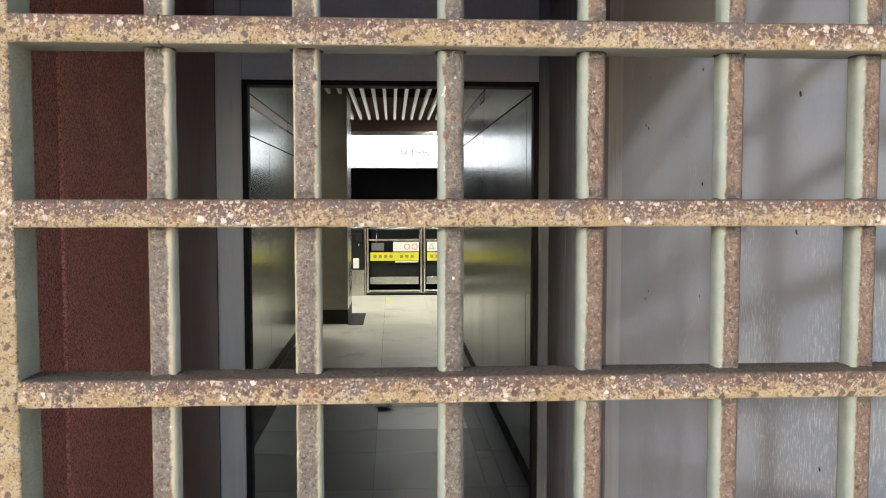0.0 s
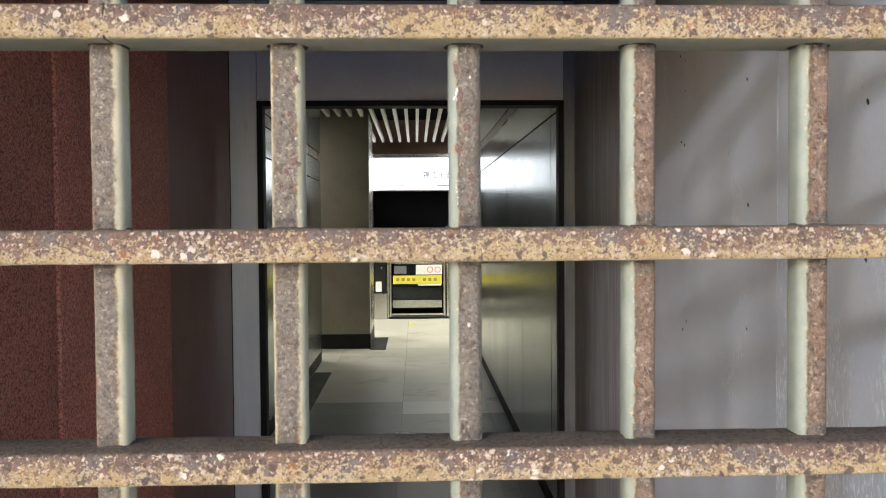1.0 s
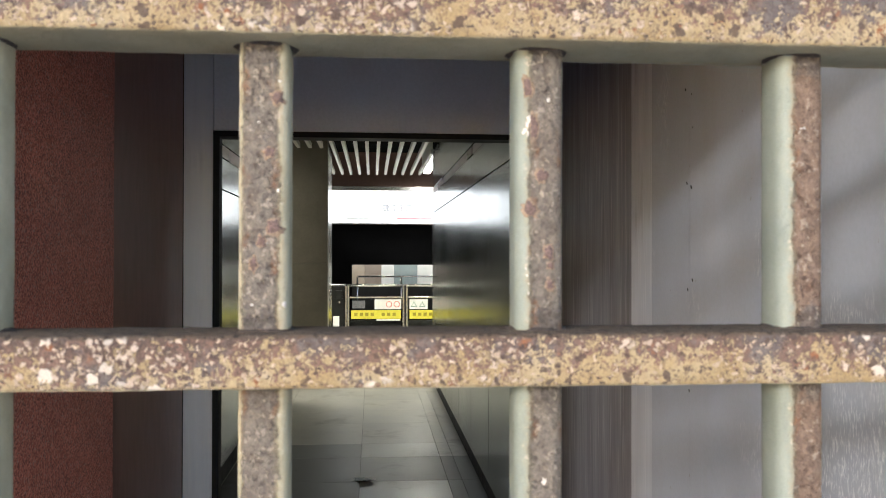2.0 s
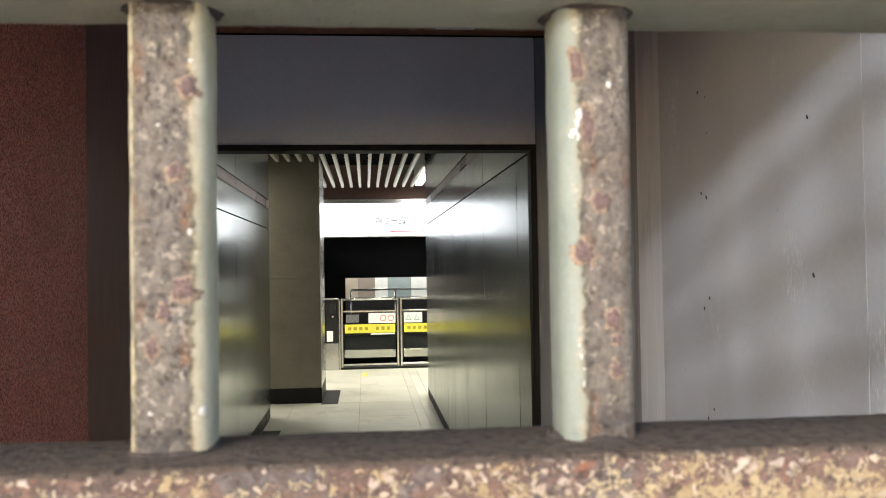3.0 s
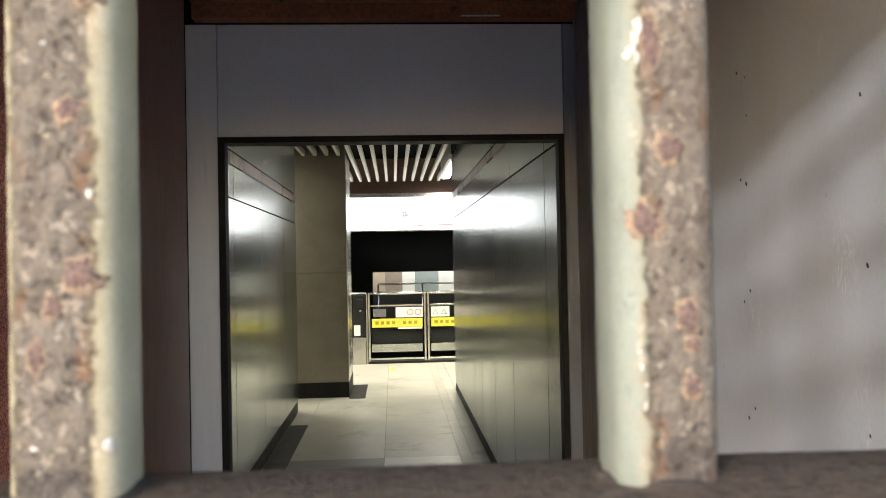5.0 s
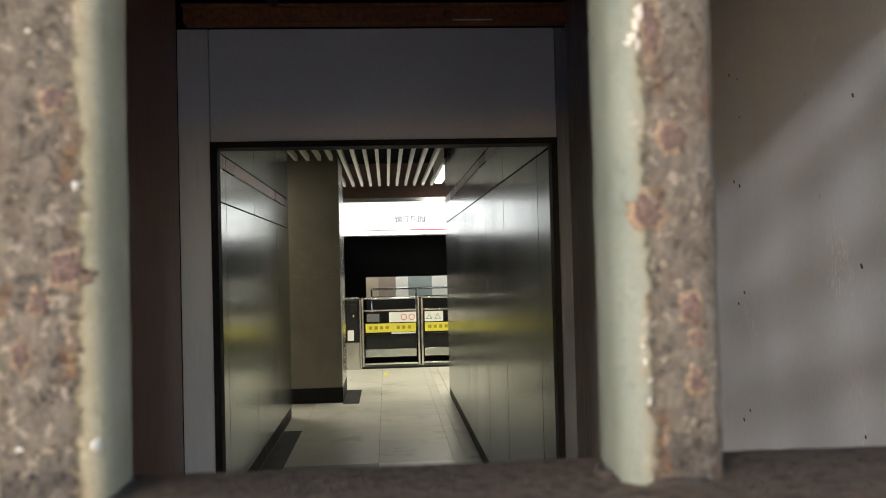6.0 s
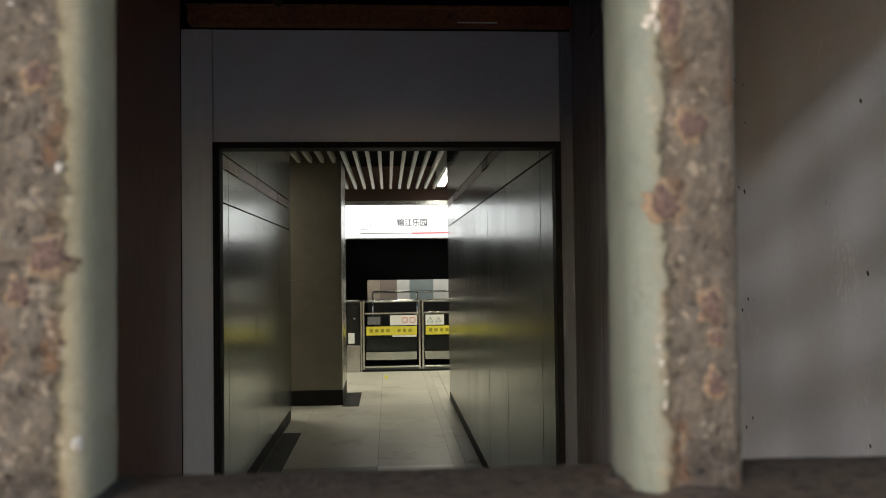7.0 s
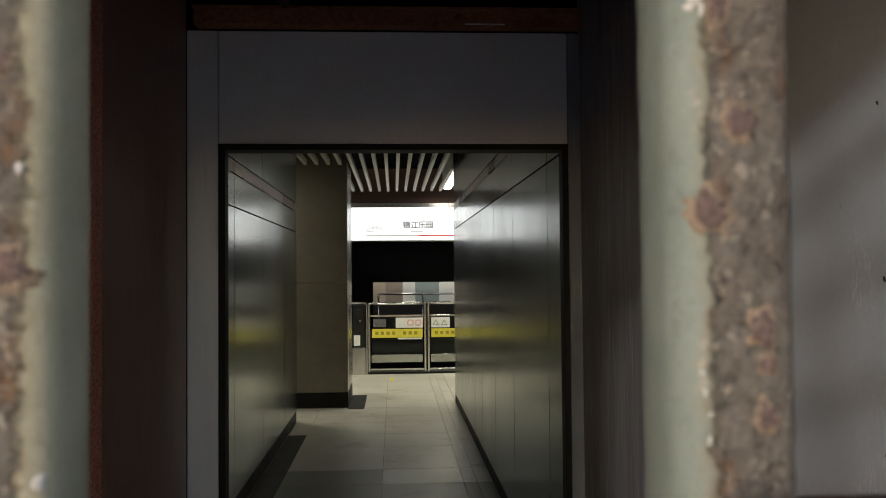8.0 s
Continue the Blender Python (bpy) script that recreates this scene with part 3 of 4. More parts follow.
GY = 0.631
GZ0, GZ1 = 0.08, 1.98
GX0, GX1 = -0.303, 0.478
GXW = -0.666
grille = root("security_grille", 0.085, GY, 0.06, "rusted steel security grille with flaking ochre and pale green paint", "grille")


def grille_part(name, bm, material, x, y, z, label=""):
    ob = link_mesh(name, bm, material, grille, label)
    ob.location = Vector((x, y, z)) - Vector(grille.location)
    return ob


for k in range(-5, 6):
    x = -0.0827 + 0.1153 * k
    if k == -2:
        continue
    if x > GX1 - 0.02:
        continue
    grille_part("bar", loft(GZ1 - GZ0, 0.0105, 0.0108, 0.0056, 2, 0.004, 0.018, 3.1 * k + 5, (0.15, 0.80)), M_VBAR, x, GY + 0.0055, (GZ0 + GZ1) / 2).color = (0.5 + {-1: -0.22, 0: -0.11, 1: 0.30, 2: 0.32, 3: 0.30, 4: 0.32}.get(k, 0.0), 0.85 if k < 1 else 0.05, 0.75 if k > 1 else 0.0, 1)
for k in range(-10, 4):
    z = 1.5082 + 0.1405 * k
    near = -1 <= k <= 1
    grille_part("rail", loft(GX1 - GX0 + 0.004, 0.0108, 0.0205, 0.0022, 0, 0.004 if near else 0.02, 0.022, 1.7 * k + 40, (-1, 1)), M_HBAR, (GX0 + GX1) / 2, GY, z)
    grille_part("rail", loft(GX0 - 0.045 - GXW, 0.0108, 0.0205, 0.0022, 0, 0.02, 0.022, 1.3 * k + 90, (-1, 1)), M_HBAR, (GX0 - 0.045 + GXW) / 2, GY, z)
for x in (GXW - 0.0225, GX0 - 0.0225, GX1 + 0.018):
    grille_part("stile", loft(GZ1 - GZ0 + 0.04, 0.0225 if x < 0 else 0.018, 0.021, 0.0026, 2, 0.006, 0.012, 70 + x, (-0.1, 0.8)), M_STILE, x, GY, (GZ0 + GZ1) / 2)

seam = bmesh.new()
add_box(seam, -0.0007, 0.0007, -0.0207, 0.0, -0.0109, 0.0109)
grille_part("weld_seam", seam, M_BLACK, -0.192, GY, 1.6487, "dark butt joint in the rail")

# crusted collars where the bars pass through the rails
M_CRUST = surface("black_rust_crust", (0.035, 0.026, 0.022), (0.075, 0.056, 0.046), 180, 0.9, grain=600, grain_amount=0.5, relief=0.9, dist=0.001)
collar_bm = bmesh.new()
rows = []
for rr, zz in ((0.0118, -0.0012), (0.0127, -0.0010), (0.0125, 0.0002), (0.0115, 0.0010), (0.0105, 0.0012)):
    row = []
    for i in range(28):
        a = 2 * math.pi * i / 28
        e = 1 / (abs(math.cos(a)) ** 3 + abs(math.sin(a)) ** 3) ** (1 / 3)
        k = rr * e * 0.97 * (1 + 0.05 * noise.noise(Vector((math.cos(a) * 3, math.sin(a) * 3, zz * 900))))
        row.append(collar_bm.verts.new((k * math.cos(a), k * math.sin(a), zz * (1 + 0.5 * noise.noise(Vector((math.cos(a) * 4, math.sin(a) * 4, 9)))))))
    rows.append(row)
for ra, rb in zip(rows, rows[1:]):
    for i in range(28):
        collar_bm.faces.new((ra[i], ra[(i + 1) % 28], rb[(i + 1) % 28], rb[i]))
bmesh.ops.recalc_face_normals(collar_bm, faces=collar_bm.faces)
collar_mesh = bpy.data.meshes.new("collar")
collar_bm.to_mesh(collar_mesh)
collar_bm.free()
collar_mesh.materials.append(M_CRUST)
for k in range(-1, 5):
    for r in (-1, 0, 1):
        for side in (-1, 1):
            ob = new("collar", collar_mesh)
            ob.parent = grille
            ob.location = Vector((-0.0827 + 0.1153 * k, GY + 0.0055, 1.5082 + 0.1405 * r + side * 0.0108)) - Vector(grille.location)
            ob.rotation_euler = (0 if side > 0 else math.pi, 0, 0.9 * k + r)
# old paint flake and rust blisters on the nearest bars
M_FLAKE = surface("white_paint_flake", (0.50, 0.46, 0.42), (0.64, 0.60, 0.56), 300, 0.6, grain=900, grain_amount=0.2)
M_BLISTER = surface("rust_blister", (0.110, 0.070, 0.062), (0.150, 0.098, 0.085), 420, 0.85, grain=700, grain_amount=0.5, relief=0.8, dist=0.0008)
M_BLISTER_RIM = surface("rust_rim", (0.260, 0.180, 0.122), (0.195, 0.142, 0.105), 420, 0.85, grain=700, grain_amount=0.4, relief=0.6, dist=0.0006)


def blob(name, x, z, rx, rz, h, material, seed):
    """A thin uneven scab on the front of a bar."""
    bm = bmesh.new()
    axis = min((-0.0827, 0.0326), key=lambda q: abs(q - x))

    def skin(px):
        over = min(0.0056, max(0.0, abs(px - axis) - 0.0049))
        return GY + 0.0055 - (0.0052 + math.sqrt(0.0056 ** 2 - over ** 2)) - 0.00012

    mid = bm.verts.new((x, skin(x) - h, z))
    rings = []
    for q, d in ((0.55, h * 0.9), (0.9, h * 0.4), (1.0, -0.0006)):
        row = []
        for i in range(40):
            a = 2 * math.pi * i / 40
            k = q * (1 + 0.55 * noise.noise(Vector((math.cos(a) * 1.3 + seed, math.sin(a) * 1.3, seed))) + 0.40 * noise.noise(Vector((math.cos(a) * 3.5 + seed, math.sin(a) * 3.5, seed))))
            px = x + rx * k * math.cos(a)
            row.append(bm.verts.new((px, skin(px) - d, z + rz * k * math.sin(a))))
        rings.append(row)
    for i in range(40):
        j = (i + 1) % 40
        bm.faces.new((mid, rings[0][i], rings[0][j]))
        for a, b in zip(rings, rings[1:]):
            bm.faces.new((a[i], b[i], b[j], a[j]))
    bmesh.ops.recalc_face_normals(bm, faces=bm.faces)
    for f in bm.faces:
        f.smooth = True
    bmesh.ops.translate(bm, verts=bm.verts, vec=-Vector(grille.location))
    return link_mesh(name, bm, material, grille)


# x, z, half width, half height; the rim is orange-tan, the scab purple-brown
for bx, bz, bw, bh in ((0.0270, 1.6210, 0.0019, 0.0046), (0.0295, 1.6040, 0.0016, 0.0060), (0.0330, 1.5840, 0.0026, 0.0027), (0.0283, 1.5700, 0.0027, 0.0032), (0.0362, 1.5515, 0.0022, 0.0034),
                       (0.0370, 1.5460, 0.0015, 0.0016), (0.0368, 1.5380, 0.0018, 0.0024), (-0.0765, 1.6150, 0.0024, 0.0028), (-0.0800, 1.5930, 0.0022, 0.0024), (-0.0785, 1.5620, 0.0034, 0.0028),
                       (-0.0830, 1.5560, 0.0019, 0.0026), (-0.0865, 1.5470, 0.0014, 0.0030)):
    blob("rust_rim", bx, bz, bw * 1.30, bh * 1.28, 0.00010, M_BLISTER_RIM, bx * 300 + bz * 70)
    blob("rust_blister", bx, bz, bw * 0.95, bh * 0.95, 0.00030, M_BLISTER, bx * 300 + bz * 70 + 0.3)
for fx, fz, frx, frz, fs in ((0.0276, 1.6078, 0.0008, 0.0017, 2.0), (0.0270, 1.6056, 0.0007, 0.0013, 3.3), (0.0262, 1.6034, 0.0011, 0.0008, 7.0), (0.0254, 1.6022, 0.0007, 0.0006, 8.1), (0.0273, 1.6018, 0.0004, 0.0010, 5.1),
                             (-0.0765, 1.5770, 0.0006, 0.0009, 9.0), (-0.0740, 1.5300, 0.0008, 0.0013, 11.0), (-0.0870, 1.5300, 0.0006, 0.0005, 12.5), (-0.0760, 1.6220, 0.0007, 0.0005, 13.5), (-0.0845, 1.6050, 0.0005, 0.0004, 17.0),
                             (0.0360, 1.6160, 0.0007, 0.0012, 19.0), (0.0276, 1.5345, 0.0003, 0.0009, 14.0), (0.0270, 1.5420, 0.0003, 0.0007, 16.0), (0.0266, 1.5450, 0.0003, 0.0004, 21.0), (0.0278, 1.5385, 0.0004, 0.0004, 23.0)):
    blob("paint_flake", fx, fz, frx, frz, 0.00022, M_FLAKE, fs)

# ---------------------------------------------------------------- vestibule cladding
for y0, y1, mat_, x, lab in ((0.72, 1.746, M_GRANITE_D, -0.705, "dark red speckled granite slab"), (1.750, 2.497, M_GRANITE, -0.700, "red speckled granite slab"),
                             (2.501, 2.846, M_BROWN, -0.714, "dark brown painted panel"), (2.850, 3.356, M_BROWN, -0.716, "dark brown painted panel")):
    box("slab" if "granite" in lab else "panel", -0.721, x, y0, y1, 0.0, 2.75, mat_, wl_, 0.0015, lab)

beam = root("ceiling_beam", 0, 3.30, 2.385, "rust-brown channel beam across the top of the wall", "beam")
box("web", -0.68, 0.62, 3.30, 3.358, 2.389, 2.446, M_RUSTBEAM, beam, 0.003)
box("flange", -0.68, 0.62, 3.27, 3.299, 2.438, 2.446, M_RUSTBEAM, beam, 0.002)
box("scrape", 0.224, 0.359, 3.2985, 3.3005, 2.3935, 2.3985, M_WALLPANEL, beam, 0, "pale scraped streak")
tube("hanging_conduit", ((-0.56, 2.95, 2.78), (-0.44, 3.18, 2.50), (-0.37, 3.27, 2.446)), 0.016, M_DARKWOOD, beam, 12, "dark bent conduit")
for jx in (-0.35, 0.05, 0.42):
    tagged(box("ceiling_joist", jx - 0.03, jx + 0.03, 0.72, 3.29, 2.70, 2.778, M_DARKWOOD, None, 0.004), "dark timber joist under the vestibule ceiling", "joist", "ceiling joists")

# ---------------------------------------------------------------- steel cladding of the passage
def cladding(name, x, out, cuts, zb, zt, lines):
    """Upright brushed steel sheets, a taller fascia above, each its own sheet. out: the way the face looks."""
    for a, b in zip(cuts, cuts[1:]):
        for z0, z1 in zip((zb, *lines), (*lines, zt)):
            g = 0.004
            xa, xb = sorted((x, x - out * 0.012))
            # sheets lower than 0.11 m carry the painted brown reflection
            box("steel_panel", xa, xb, a + g, b - g, z0 + g, z1 - g, M_STEEL_B if z1 - z0 < 0.11 else M_STEEL_F if out < 0 and z0 > 2.0 else M_STEEL, name, 0.0015)


clad_w = root("steel_cladding", LX, 6.4, 0, "brushed stainless steel wall panels with dull reflections", "wall cladding")
cladding(clad_w, LX, 1, (3.50, 4.7, 5.96, 7.13, 8.40, 9.40), 0.12, 3.0, (1.99, 2.205, 2.295))
box("plinth", LX - 0.012, LX - 0.008, 3.50, 9.40, 0, 0.12, M_BLACK, clad_w)
clad_e = root("steel_cladding", RX, 7.0, 0, "brushed stainless steel wall panels with dull reflections", "wall cladding")
cladding(clad_e, RX, -1, (3.50, 4.43, 5.60, 6.56, 7.47, 8.06, 8.76, 9.52, 10.62), 0.09, 3.0, (2.07, 2.30, 2.375))
box("plinth", RX + 0.002, RX + 0.012, 3.50, 10.62, 0, 0.09, M_BLACK, clad_e)

# ---------------------------------------------------------------- column
col = root("column", -1.04, 10.75, 0, "square grey stone column with a black skirting", "column")
for z0, z1 in ((0.178, 1.45), (1.453, 3.2)):
    box("stone_slab", -1.515, -0.564, 10.28, 11.23, z0, z1, M_CONC, col, 0.003)
box("corner_trim", -0.568, -0.560, 10.30, 11.235, 0.178, 3.2, M_STEEL_R, col, 0.001, "bright steel side sheet")
box("skirting", -1.518, -0.558, 10.276, 11.236, 0, 0.176, M_BLACK, col, 0.003)

# ---------------------------------------------------------------- ceiling slats
slats = root("slat_ceiling", 0.1, 8.5, 2.81, "white ceiling slats below a black void", "ceiling slats")
for k in range(-14, 17):
    x = 0.032 + 0.1340 * k
    if abs(x - 0.80) < 0.085 or abs(x + 1.95) < 0.09:
        continue
    y0 = Y1 + 0.1 if LX + 0.04 < x < RX - 0.04 else 9.5 if x < 0 else 10.7
    y1 = 13.5
    if -1.55 < x < -0.53:
        box("slat", x - 0.019, x + 0.019, y0, 10.27, 2.812, 2.872, M_WHITE, slats)
        y0 = 11.25
    box("slat", x - 0.019, x + 0.019, y0, y1, 2.812, 2.872, M_WHITE, slats)

# ---------------------------------------------------------------- hanging station sign
M_SIGN = glow("lit_sign_face", (1.0, 1.0, 0.97), 0.78)
M_INK = surface("dark_ink", (0.05, 0.05, 0.055), (0.07, 0.07, 0.07), 10, 0.6)
M_INK_L = surface("grey_ink", (0.60, 0.60, 0.61), (0.66, 0.66, 0.67), 10, 0.6)
M_RED = surface("red_line", (0.62, 0.03, 0.05), (0.68, 0.05, 0.06), 10, 0.5)
SY = 13.60
sign = root("station_sign", 0.2, SY, 2.06, "long lit white station sign with dark name and red line", "sign")
box("lightbox", -3.4, 3.6, SY, SY + 0.16, 2.058, 2.570, M_SIGN, sign, 0.004)
box("top_rail", -3.42, 3.62, SY - 0.012, SY + 0.17, 2.572, 2.640, M_STEEL_R, sign, 0.004, "brushed steel top rail")
box("bottom_rail", -3.42, 3.62, SY - 0.006, SY + 0.165, 2.040, 2.056, M_STEEL_R, sign, 0.002, "thin steel bottom rail")
box("red_line", 0.353, 3.3, SY - 0.004, SY - 0.001, 2.118, 2.138, M_RED, sign, 0, "red line")
box("grey_line", -0.45, 0.350, SY - 0.004, SY - 0.001, 2.120, 2.136, M_INK_L, sign, 0, "grey line")


def words(name, text, x, z, size, material, parent, y, label, weight=0.0022):
    cu = bpy.data.curves.new(name, 'FONT')
    cu.body, cu.size, cu.extrude, cu.align_x = text, size, 0.001, 'LEFT'
    cu.offset = weight
    tmp = new(name, cu)
    dg = bpy.context.evaluated_depsgraph_get()
    me = bpy.data.meshes.new_from_object(tmp.evaluated_get(dg))
    bpy.data.objects.remove(tmp)
    me.transform(Matrix.Translation(Vector((x, y, z)) - base_of(parent)) @ pose(0, 0, 0, 90, 0, 0))
    me.materials.clear()
    me.materials.append(material)
    ob = new(name, me)
    ob.parent = parent
    return tagged(ob, label)


words("station_name", "锦江乐园", 0.119, 2.250, 0.121, M_INK, sign, SY - 0.002, "dark station name lettering")
words("next_station", "上海南站", -0.452, 2.226, 0.065, M_INK_L, sign, SY - 0.002, "small grey station lettering", 0.0)
box("small_writing", 0.245, 0.455, SY - 0.004, SY - 0.001, 2.185, 2.202, M_INK_L, sign, 0, "line of small grey writing")
box("small_writing", -0.452, -0.33, SY - 0.004, SY - 0.001, 2.190, 2.199, M_INK_L, sign, 0, "line of small grey writing")
for x in (-2.9, 3.1):
    tube("hanger", ((x, SY + 0.08, 2.63), (x, SY + 0.08, 3.2)), 0.014, M_STEEL_R, sign)
wall("bulkhead", -7.0, 7.0, 13.78, 13.9, 2.60, 3.2, M_BULKHEAD, "dark red-brown bulkhead over the platform edge", "bulkhead")
# ---------------------------------------------------------------- platform screen gates
def glass_mat():
    m, n, l, bs = base_mat("clear_glass")
    bs.inputs["Base Color"].default_value = (0.93, 0.96, 0.95, 1)
    bs.inputs["Roughness"].default_value = 0.02
    bs.inputs["Transmission Weight"].default_value = 1.0
    bs.inputs["IOR"].default_value = 1.05
    return m


M_GLASS = glass_mat()
M_YELLOW = surface("yellow_band", (0.66, 0.60, 0.05), (0.72, 0.66, 0.07), 10, 0.5, grain_amount=0.08)
M_NOTICE = surface("white_notice", (0.75, 0.76, 0.74), (0.8, 0.8, 0.78), 10, 0.5, grain_amount=0.05)
M_GREEN = surface("green_mark", (0.02, 0.16, 0.08), (0.03, 0.2, 0.1), 10, 0.5)
M_REDMARK = surface("red_mark", (0.6, 0.06, 0.05), (0.65, 0.08, 0.06), 10, 0.5)
GATE_Y = 13.42
M_PAN_G = surface("grey_notice", (0.10, 0.10, 0.11), (0.2, 0.2, 0.21), 60, 0.6, grain=120, grain_amount=0.5)


def ring_mark(name, x, z, r, w, sides, material, parent, y):
    """A flat ring or triangle outline with a little thickness."""
    o = base_of(parent)
    bm = bmesh.new()
    pts = [(math.sin(2 * math.pi * i / sides), math.cos(2 * math.pi * i / sides)) for i in range(sides)]
    out = [[bm.verts.new((x + q * a - o.x, y + d - o.y, z + q * b - o.z)) for a, b in pts] for q, d in ((r, 0), (r - w, 0), (r, 0.001), (r - w, 0.001))]
    for i in range(sides):
        j = (i + 1) % sides
        bm.faces.new((out[0][i], out[0][j], out[1][j], out[1][i]))
        bm.faces.new((out[0][i], out[2][i], out[2][j], out[0][j]))
    bmesh.ops.recalc_face_normals(bm, faces=bm.faces)
    return link_mesh(name, bm, material, parent)


def gate_leaf(x0, x1, notice):
    y = GATE_Y
    g = root("platform_gate", (x0 + x1) / 2, y, 0, "low glass platform gate in a steel frame with a yellow band", "platform gate", "platform gates")
    tube("top_rail", ((x0 + 0.01, y, 1.075), (x1 - 0.01, y, 1.075)), 0.021, M_STEEL_R, g)
    for x in (x0 + 0.018, x1 - 0.018):
        box("post", x - 0.016, x + 0.016, y - 0.02, y + 0.02, 0.03, 1.09, M_STEEL_R, g, 0.004)
    box("rail", x0 + 0.036, x1 - 0.036, y - 0.015, y + 0.015, 0.878, 0.904, M_STEEL_R, g, 0.003)
    box("rail", x0 + 0.036, x1 - 0.036, y - 0.015, y + 0.015, 0.056, 0.086, M_STEEL_R, g, 0.003)
    pane = box("glass", x0 + 0.036, x1 - 0.036, y - 0.004, y + 0.004, 0.086, 0.878, M_GLASS, g)
    pane.visible_shadow = False
    box("kick_plate", x0 + 0.05, x1 - 0.06, y + 0.010, y + 0.016, 0.175, 0.297, M_STEEL_R, g, 0.002, "brushed steel kick plate")
    box("lock_housing", x0 + 0.05, x1 - 0.05, y + 0.05, y + 0.12, 0.30, 0.52, M_BLACK, g, 0.01, "black drive housing")
    band = box("yellow_band", x0 + 0.06, x1 - 0.06, y - 0.009, y - 0.006, 0.555, 0.690, M_YELLOW, g, 0, "yellow warning band")
    n = max(2, int((x1 - x0 - 0.2) / 0.085))
    for i in range(n):
        if i % 5 == 4:
            continue
        xa = x0 + 0.11 + i * 0.085
        box("writing", xa, xa + 0.05, y - 0.011, y - 0.0095, 0.60, 0.65, M_INK_O, band)
    if notice:
        xa, xb = notice
        board = box("notice", xa, xb, y - 0.009, y - 0.006, 0.705, 0.860, M_NOTICE, g, 0, "white notice with safety marks")
        return g, board
    return g, None


M_INK_O = surface("olive_ink", (0.32, 0.27, 0.02), (0.36, 0.30, 0.03), 10, 0.6)
g1, n1 = gate_leaf(-0.425, 0.470, (0.00, 0.415))
for x in (0.225, 0.345):
    ring_mark("ban_mark", x, 0.782, 0.048, 0.010, 20, M_REDMARK, n1, GATE_Y - 0.0115)
box("notice", 0.03, 0.40, GATE_Y - 0.0095, GATE_Y - 0.006, 0.528, 0.550, M_NOTICE, g1)
box("notice", -0.345, -0.150, GATE_Y - 0.009, GATE_Y - 0.006, 0.720, 0.840, M_PAN_G, g1, 0, "grey printed notice")
g2, n2 = gate_leaf(0.486, 1.70, (0.545, 0.83))
for x in (0.615, 0.745):
    ring_mark("warning_mark", x, 0.770, 0.055, 0.014, 3, M_GREEN, n2, GATE_Y - 0.0115)

ped = root("gate_pedestal", -0.56, GATE_Y, 0, "steel and black gate pedestal with a small control box", "gate pedestal")
box("cabinet", -0.665, -0.462, GATE_Y - 0.06, GATE_Y + 0.10, 0, 0.415, M_STEEL_R, ped, 0.006)
box("upper_panel", -0.655, -0.472, GATE_Y - 0.03, GATE_Y + 0.08, 0.418, 1.06, M_BLACK, ped, 0.004)
tube("top_rail", ((-1.7, GATE_Y, 1.085), (-0.452, GATE_Y, 1.085)), 0.021, M_STEEL_R, ped)
box("post", -0.458, -0.430, GATE_Y - 0.03, GATE_Y + 0.03, 0.0, 1.07, M_STEEL_R, ped, 0.004)
box("control_box", -0.600, -0.500, GATE_Y - 0.075, GATE_Y - 0.032, 0.86, 1.00, M_BLACK, ped, 0.006)
box("notice", -0.640, -0.545, GATE_Y - 0.038, GATE_Y - 0.033, 0.44, 0.60, M_NOTICE, ped)
box("knob", -0.565, -0.525, GATE_Y - 0.06, GATE_Y - 0.032, 0.80, 0.845, M_STEEL_R, ped, 0.012)
gate_leaf(-1.70, -0.70, None)

# ---------------------------------------------------------------- opposite platform
M_PAN = {k: surface(k + "_panel", a, b, 3.0, 0.6, grain_amount=0.1) for k, a, b in (
    ("beige", (0.42, 0.35, 0.28), (0.48, 0.40, 0.33)), ("brown", (0.26, 0.21, 0.18), (0.31, 0.26, 0.22)),
    ("white", (0.74, 0.76, 0.74), (0.8, 0.8, 0.79)), ("teal", (0.25, 0.31, 0.32), (0.30, 0.36, 0.37)))}
far = root("opposite_cladding", 1.0, 21.0, 0, "low row of beige, white and grey panels across the tracks", "wall panels")
for x0, x1, k in ((-0.53, -0.226, "beige"), (-0.222, 0.183, "brown"), (0.187, 0.497, "white"), (0.501, 1.073, "teal"), (1.077, 1.9, "white"), (1.904, 2.8, "beige")):
    box("panel", x0, x1, 21.0, 21.06, 0.80, 1.31, M_PAN[k], far, 0.004)
box("plinth", -0.53, 2.8, 21.0, 21.06, -0.006, 0.796, M_BLACK, far, 0.004, "black lower band")
rail2 = root("opposite_railing", 0.5, 18.75, 0, "thin steel railing on the opposite platform", "railing")
for z in (1.08, 0.90):
    tube("rail", ((-0.36, 18.75, z), (3.2, 18.75, z)), 0.020, M_STEEL_R, rail2)
for x in (-0.36, 0.60, 1.6, 2.6):
    tube("post", ((x, 18.75, -0.006), (x, 18.75, 1.08)), 0.022, M_STEEL_R, rail2)
for lx in (-1.2, 1.4):
    area_lamp("opposite_lamp", lx, 19.8, 3.0, 0.3, 1.2, 17.0)

# ---------------------------------------------------------------- floor tiles

def tile(x0, x1, y0, y1, material, name="tile"):
    g = 0.0016
    ob = box(name, x0 + g, x1 - g, y0 + g, y1 - g, -0.006, 0.0, material, floor, 0)
    return ob


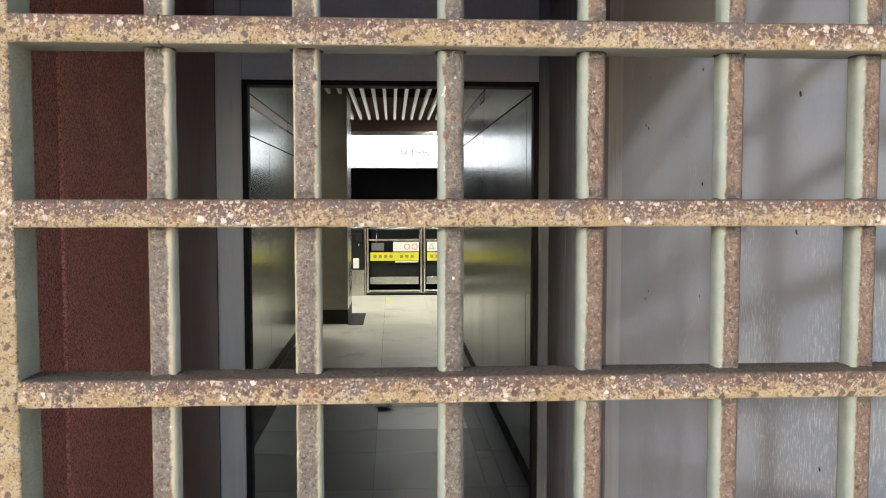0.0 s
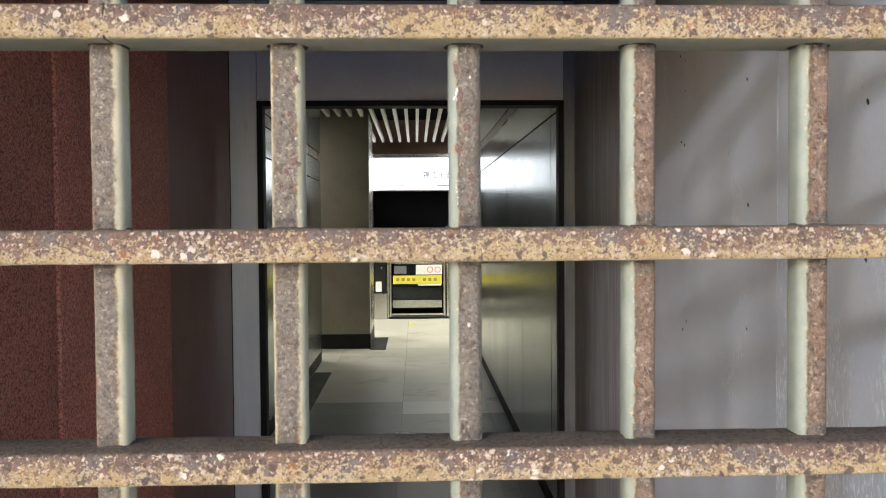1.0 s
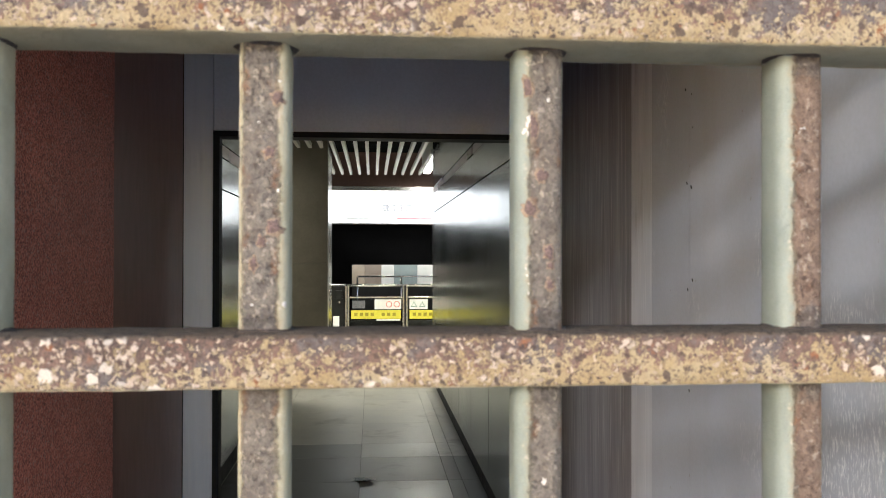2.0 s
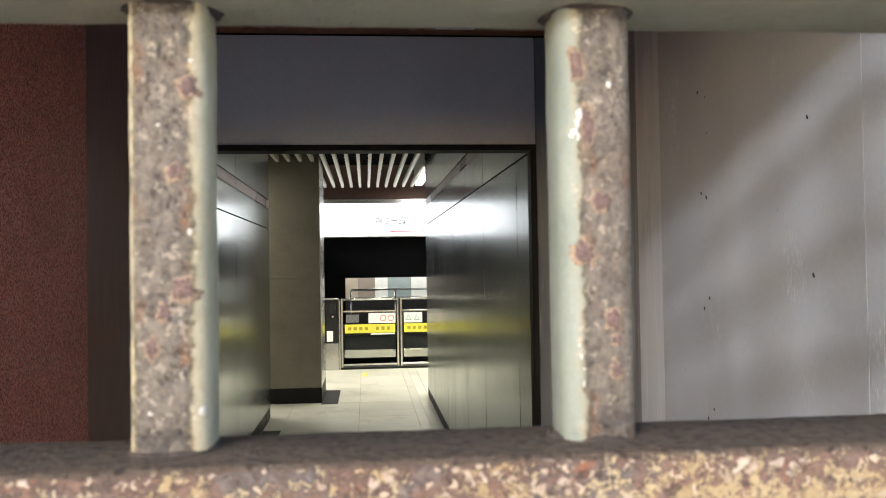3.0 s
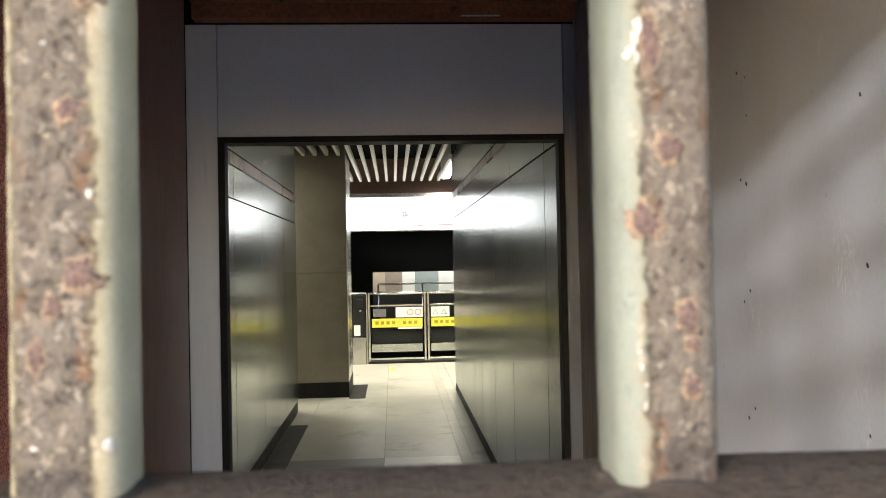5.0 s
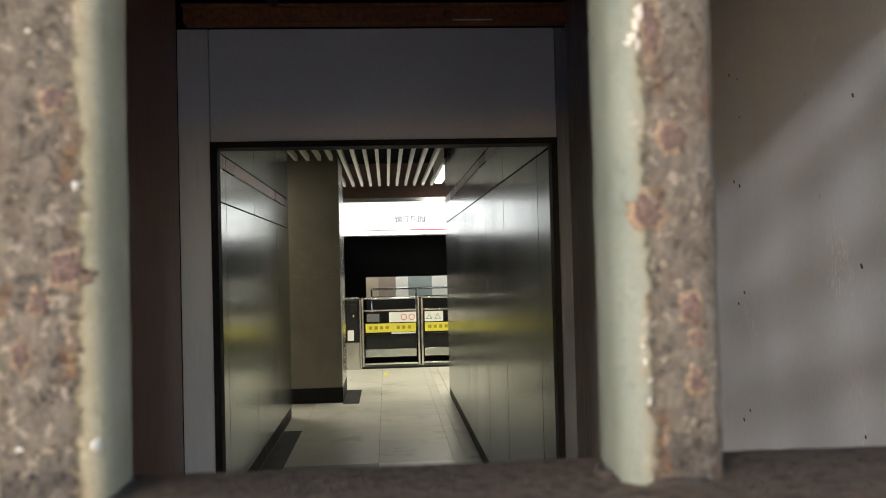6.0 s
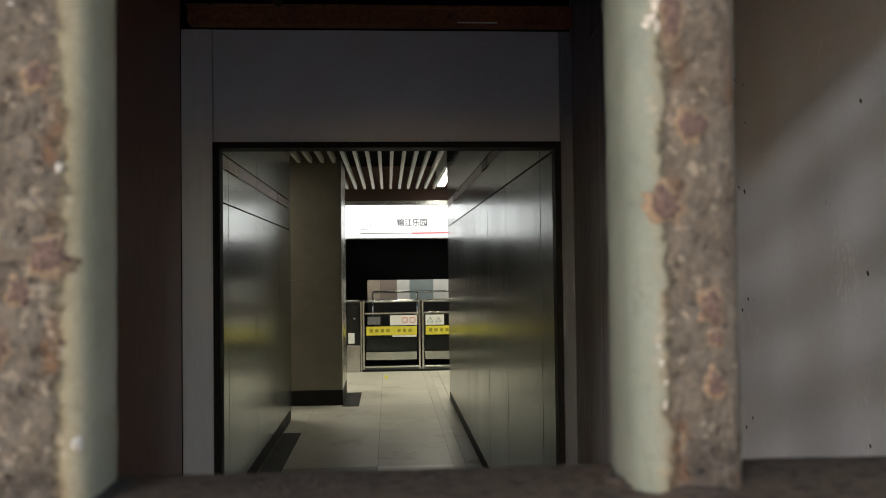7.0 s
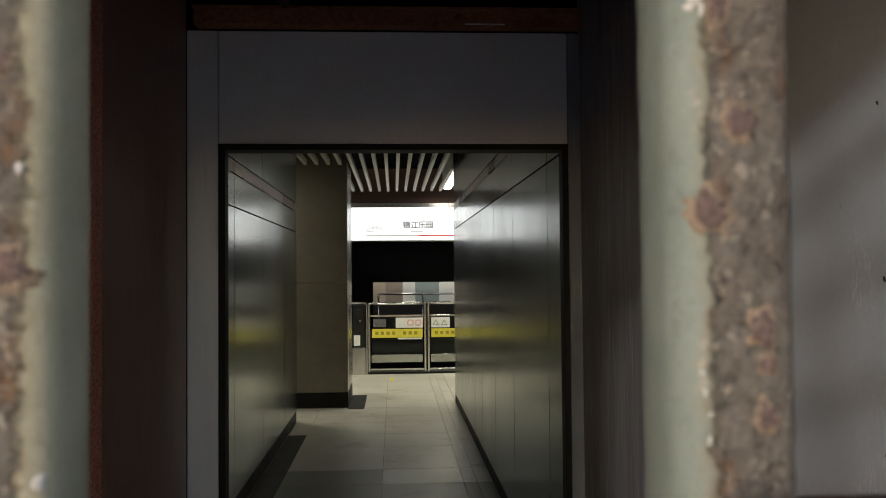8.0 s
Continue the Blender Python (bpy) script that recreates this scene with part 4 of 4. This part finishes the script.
xs = [-0.870, -0.120, 0.485, 0.585, 0.705]
ys = [0.70, 1.30, 1.90, 2.50, 3.10, 3.70, 4.30, 4.95, 5.46, 6.05, 6.74, 7.20, 8.06, 8.67, 9.28, 9.67, 10.24, 10.70, 11.40, 12.0, 12.6, 13.2, 13.40]
PALE_ROWS = ((5.46, 6.05), (6.74, 7.20))
for a, b in zip(ys, ys[1:]):
    for x0, x1 in zip(xs, xs[1:]):
        middle = x0 > -0.2 and x1 < 0.5
        if middle and (a, b) in PALE_ROWS:
            kind_of = M_FLOORP
        # rows far from the lamps take the dimmed colour, and one tile at left
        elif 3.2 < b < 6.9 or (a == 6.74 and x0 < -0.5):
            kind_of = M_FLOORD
        else:
            kind_of = M_FLOOR
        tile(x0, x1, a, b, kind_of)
    if b <= 8.68:
        tile(-1.045, -0.870, a, b, M_FLOORB)
    elif a < 9.2:
        tile(-1.045, -0.870, a, b, M_FLOOR)
for a, b in zip(ys[14:], ys[15:]):
    for x0, x1 in ((-2.6, -1.52), (-1.52, -0.872)):
        tile(x0, x1, a, b, M_FLOOR)
    if a >= 10.6:
        for x0, x1 in ((0.708, 1.31), (1.31, 1.915), (1.915, 2.52)):
            tile(x0, x1, a, b, M_FLOOR)
box("border_tile", -0.562, -0.372, 10.160, 11.25, -0.003, 0.003, M_FLOORB, floor)
box("threshold", -4.0, 4.0, 13.40, 13.62, -0.006, 0.030, M_BLACK, floor, 0.003, "black threshold under the platform gates")
box("floor_mark", -0.090, -0.040, 12.55, 12.95, -0.001, 0.0015, M_YELLOW, floor, 0, "worn yellow floor mark")
# crumpled paper on the passage floor
M_PAPER = surface("white_paper", (0.86, 0.86, 0.85), (0.90, 0.90, 0.89), 30, 0.7, grain_amount=0.04)
bm = bmesh.new()
bmesh.ops.create_grid(bm, x_segments=14, y_segments=12, size=0.5)
for v in bm.verts:
    q = v.co.copy()
    h = 0.012 * abs(noise.noise(Vector((q.x * 3, q.y * 3, 1.5)))) + 0.03 * max(0.0, 0.2 - q.y) + 0.002 * noise.noise(Vector((q.x * 9, q.y * 9, 4)))
    v.co = Vector((q.x * 0.105 * (1 + 0.2 * noise.noise(q * 5)), q.y * 0.15 * (1 + 0.2 * noise.noise(q * 4)), max(0.0005, h + 0.002)))
bmesh.ops.solidify(bm, geom=list(bm.faces), thickness=0.0006)
paper = tagged(link_mesh("crumpled_paper", bm, M_PAPER), "small crumpled white paper lying on the floor", "paper")
paper.location = (-0.086, 6.06, 0.0008)
paper.rotation_euler = (0, 0, 0.4)
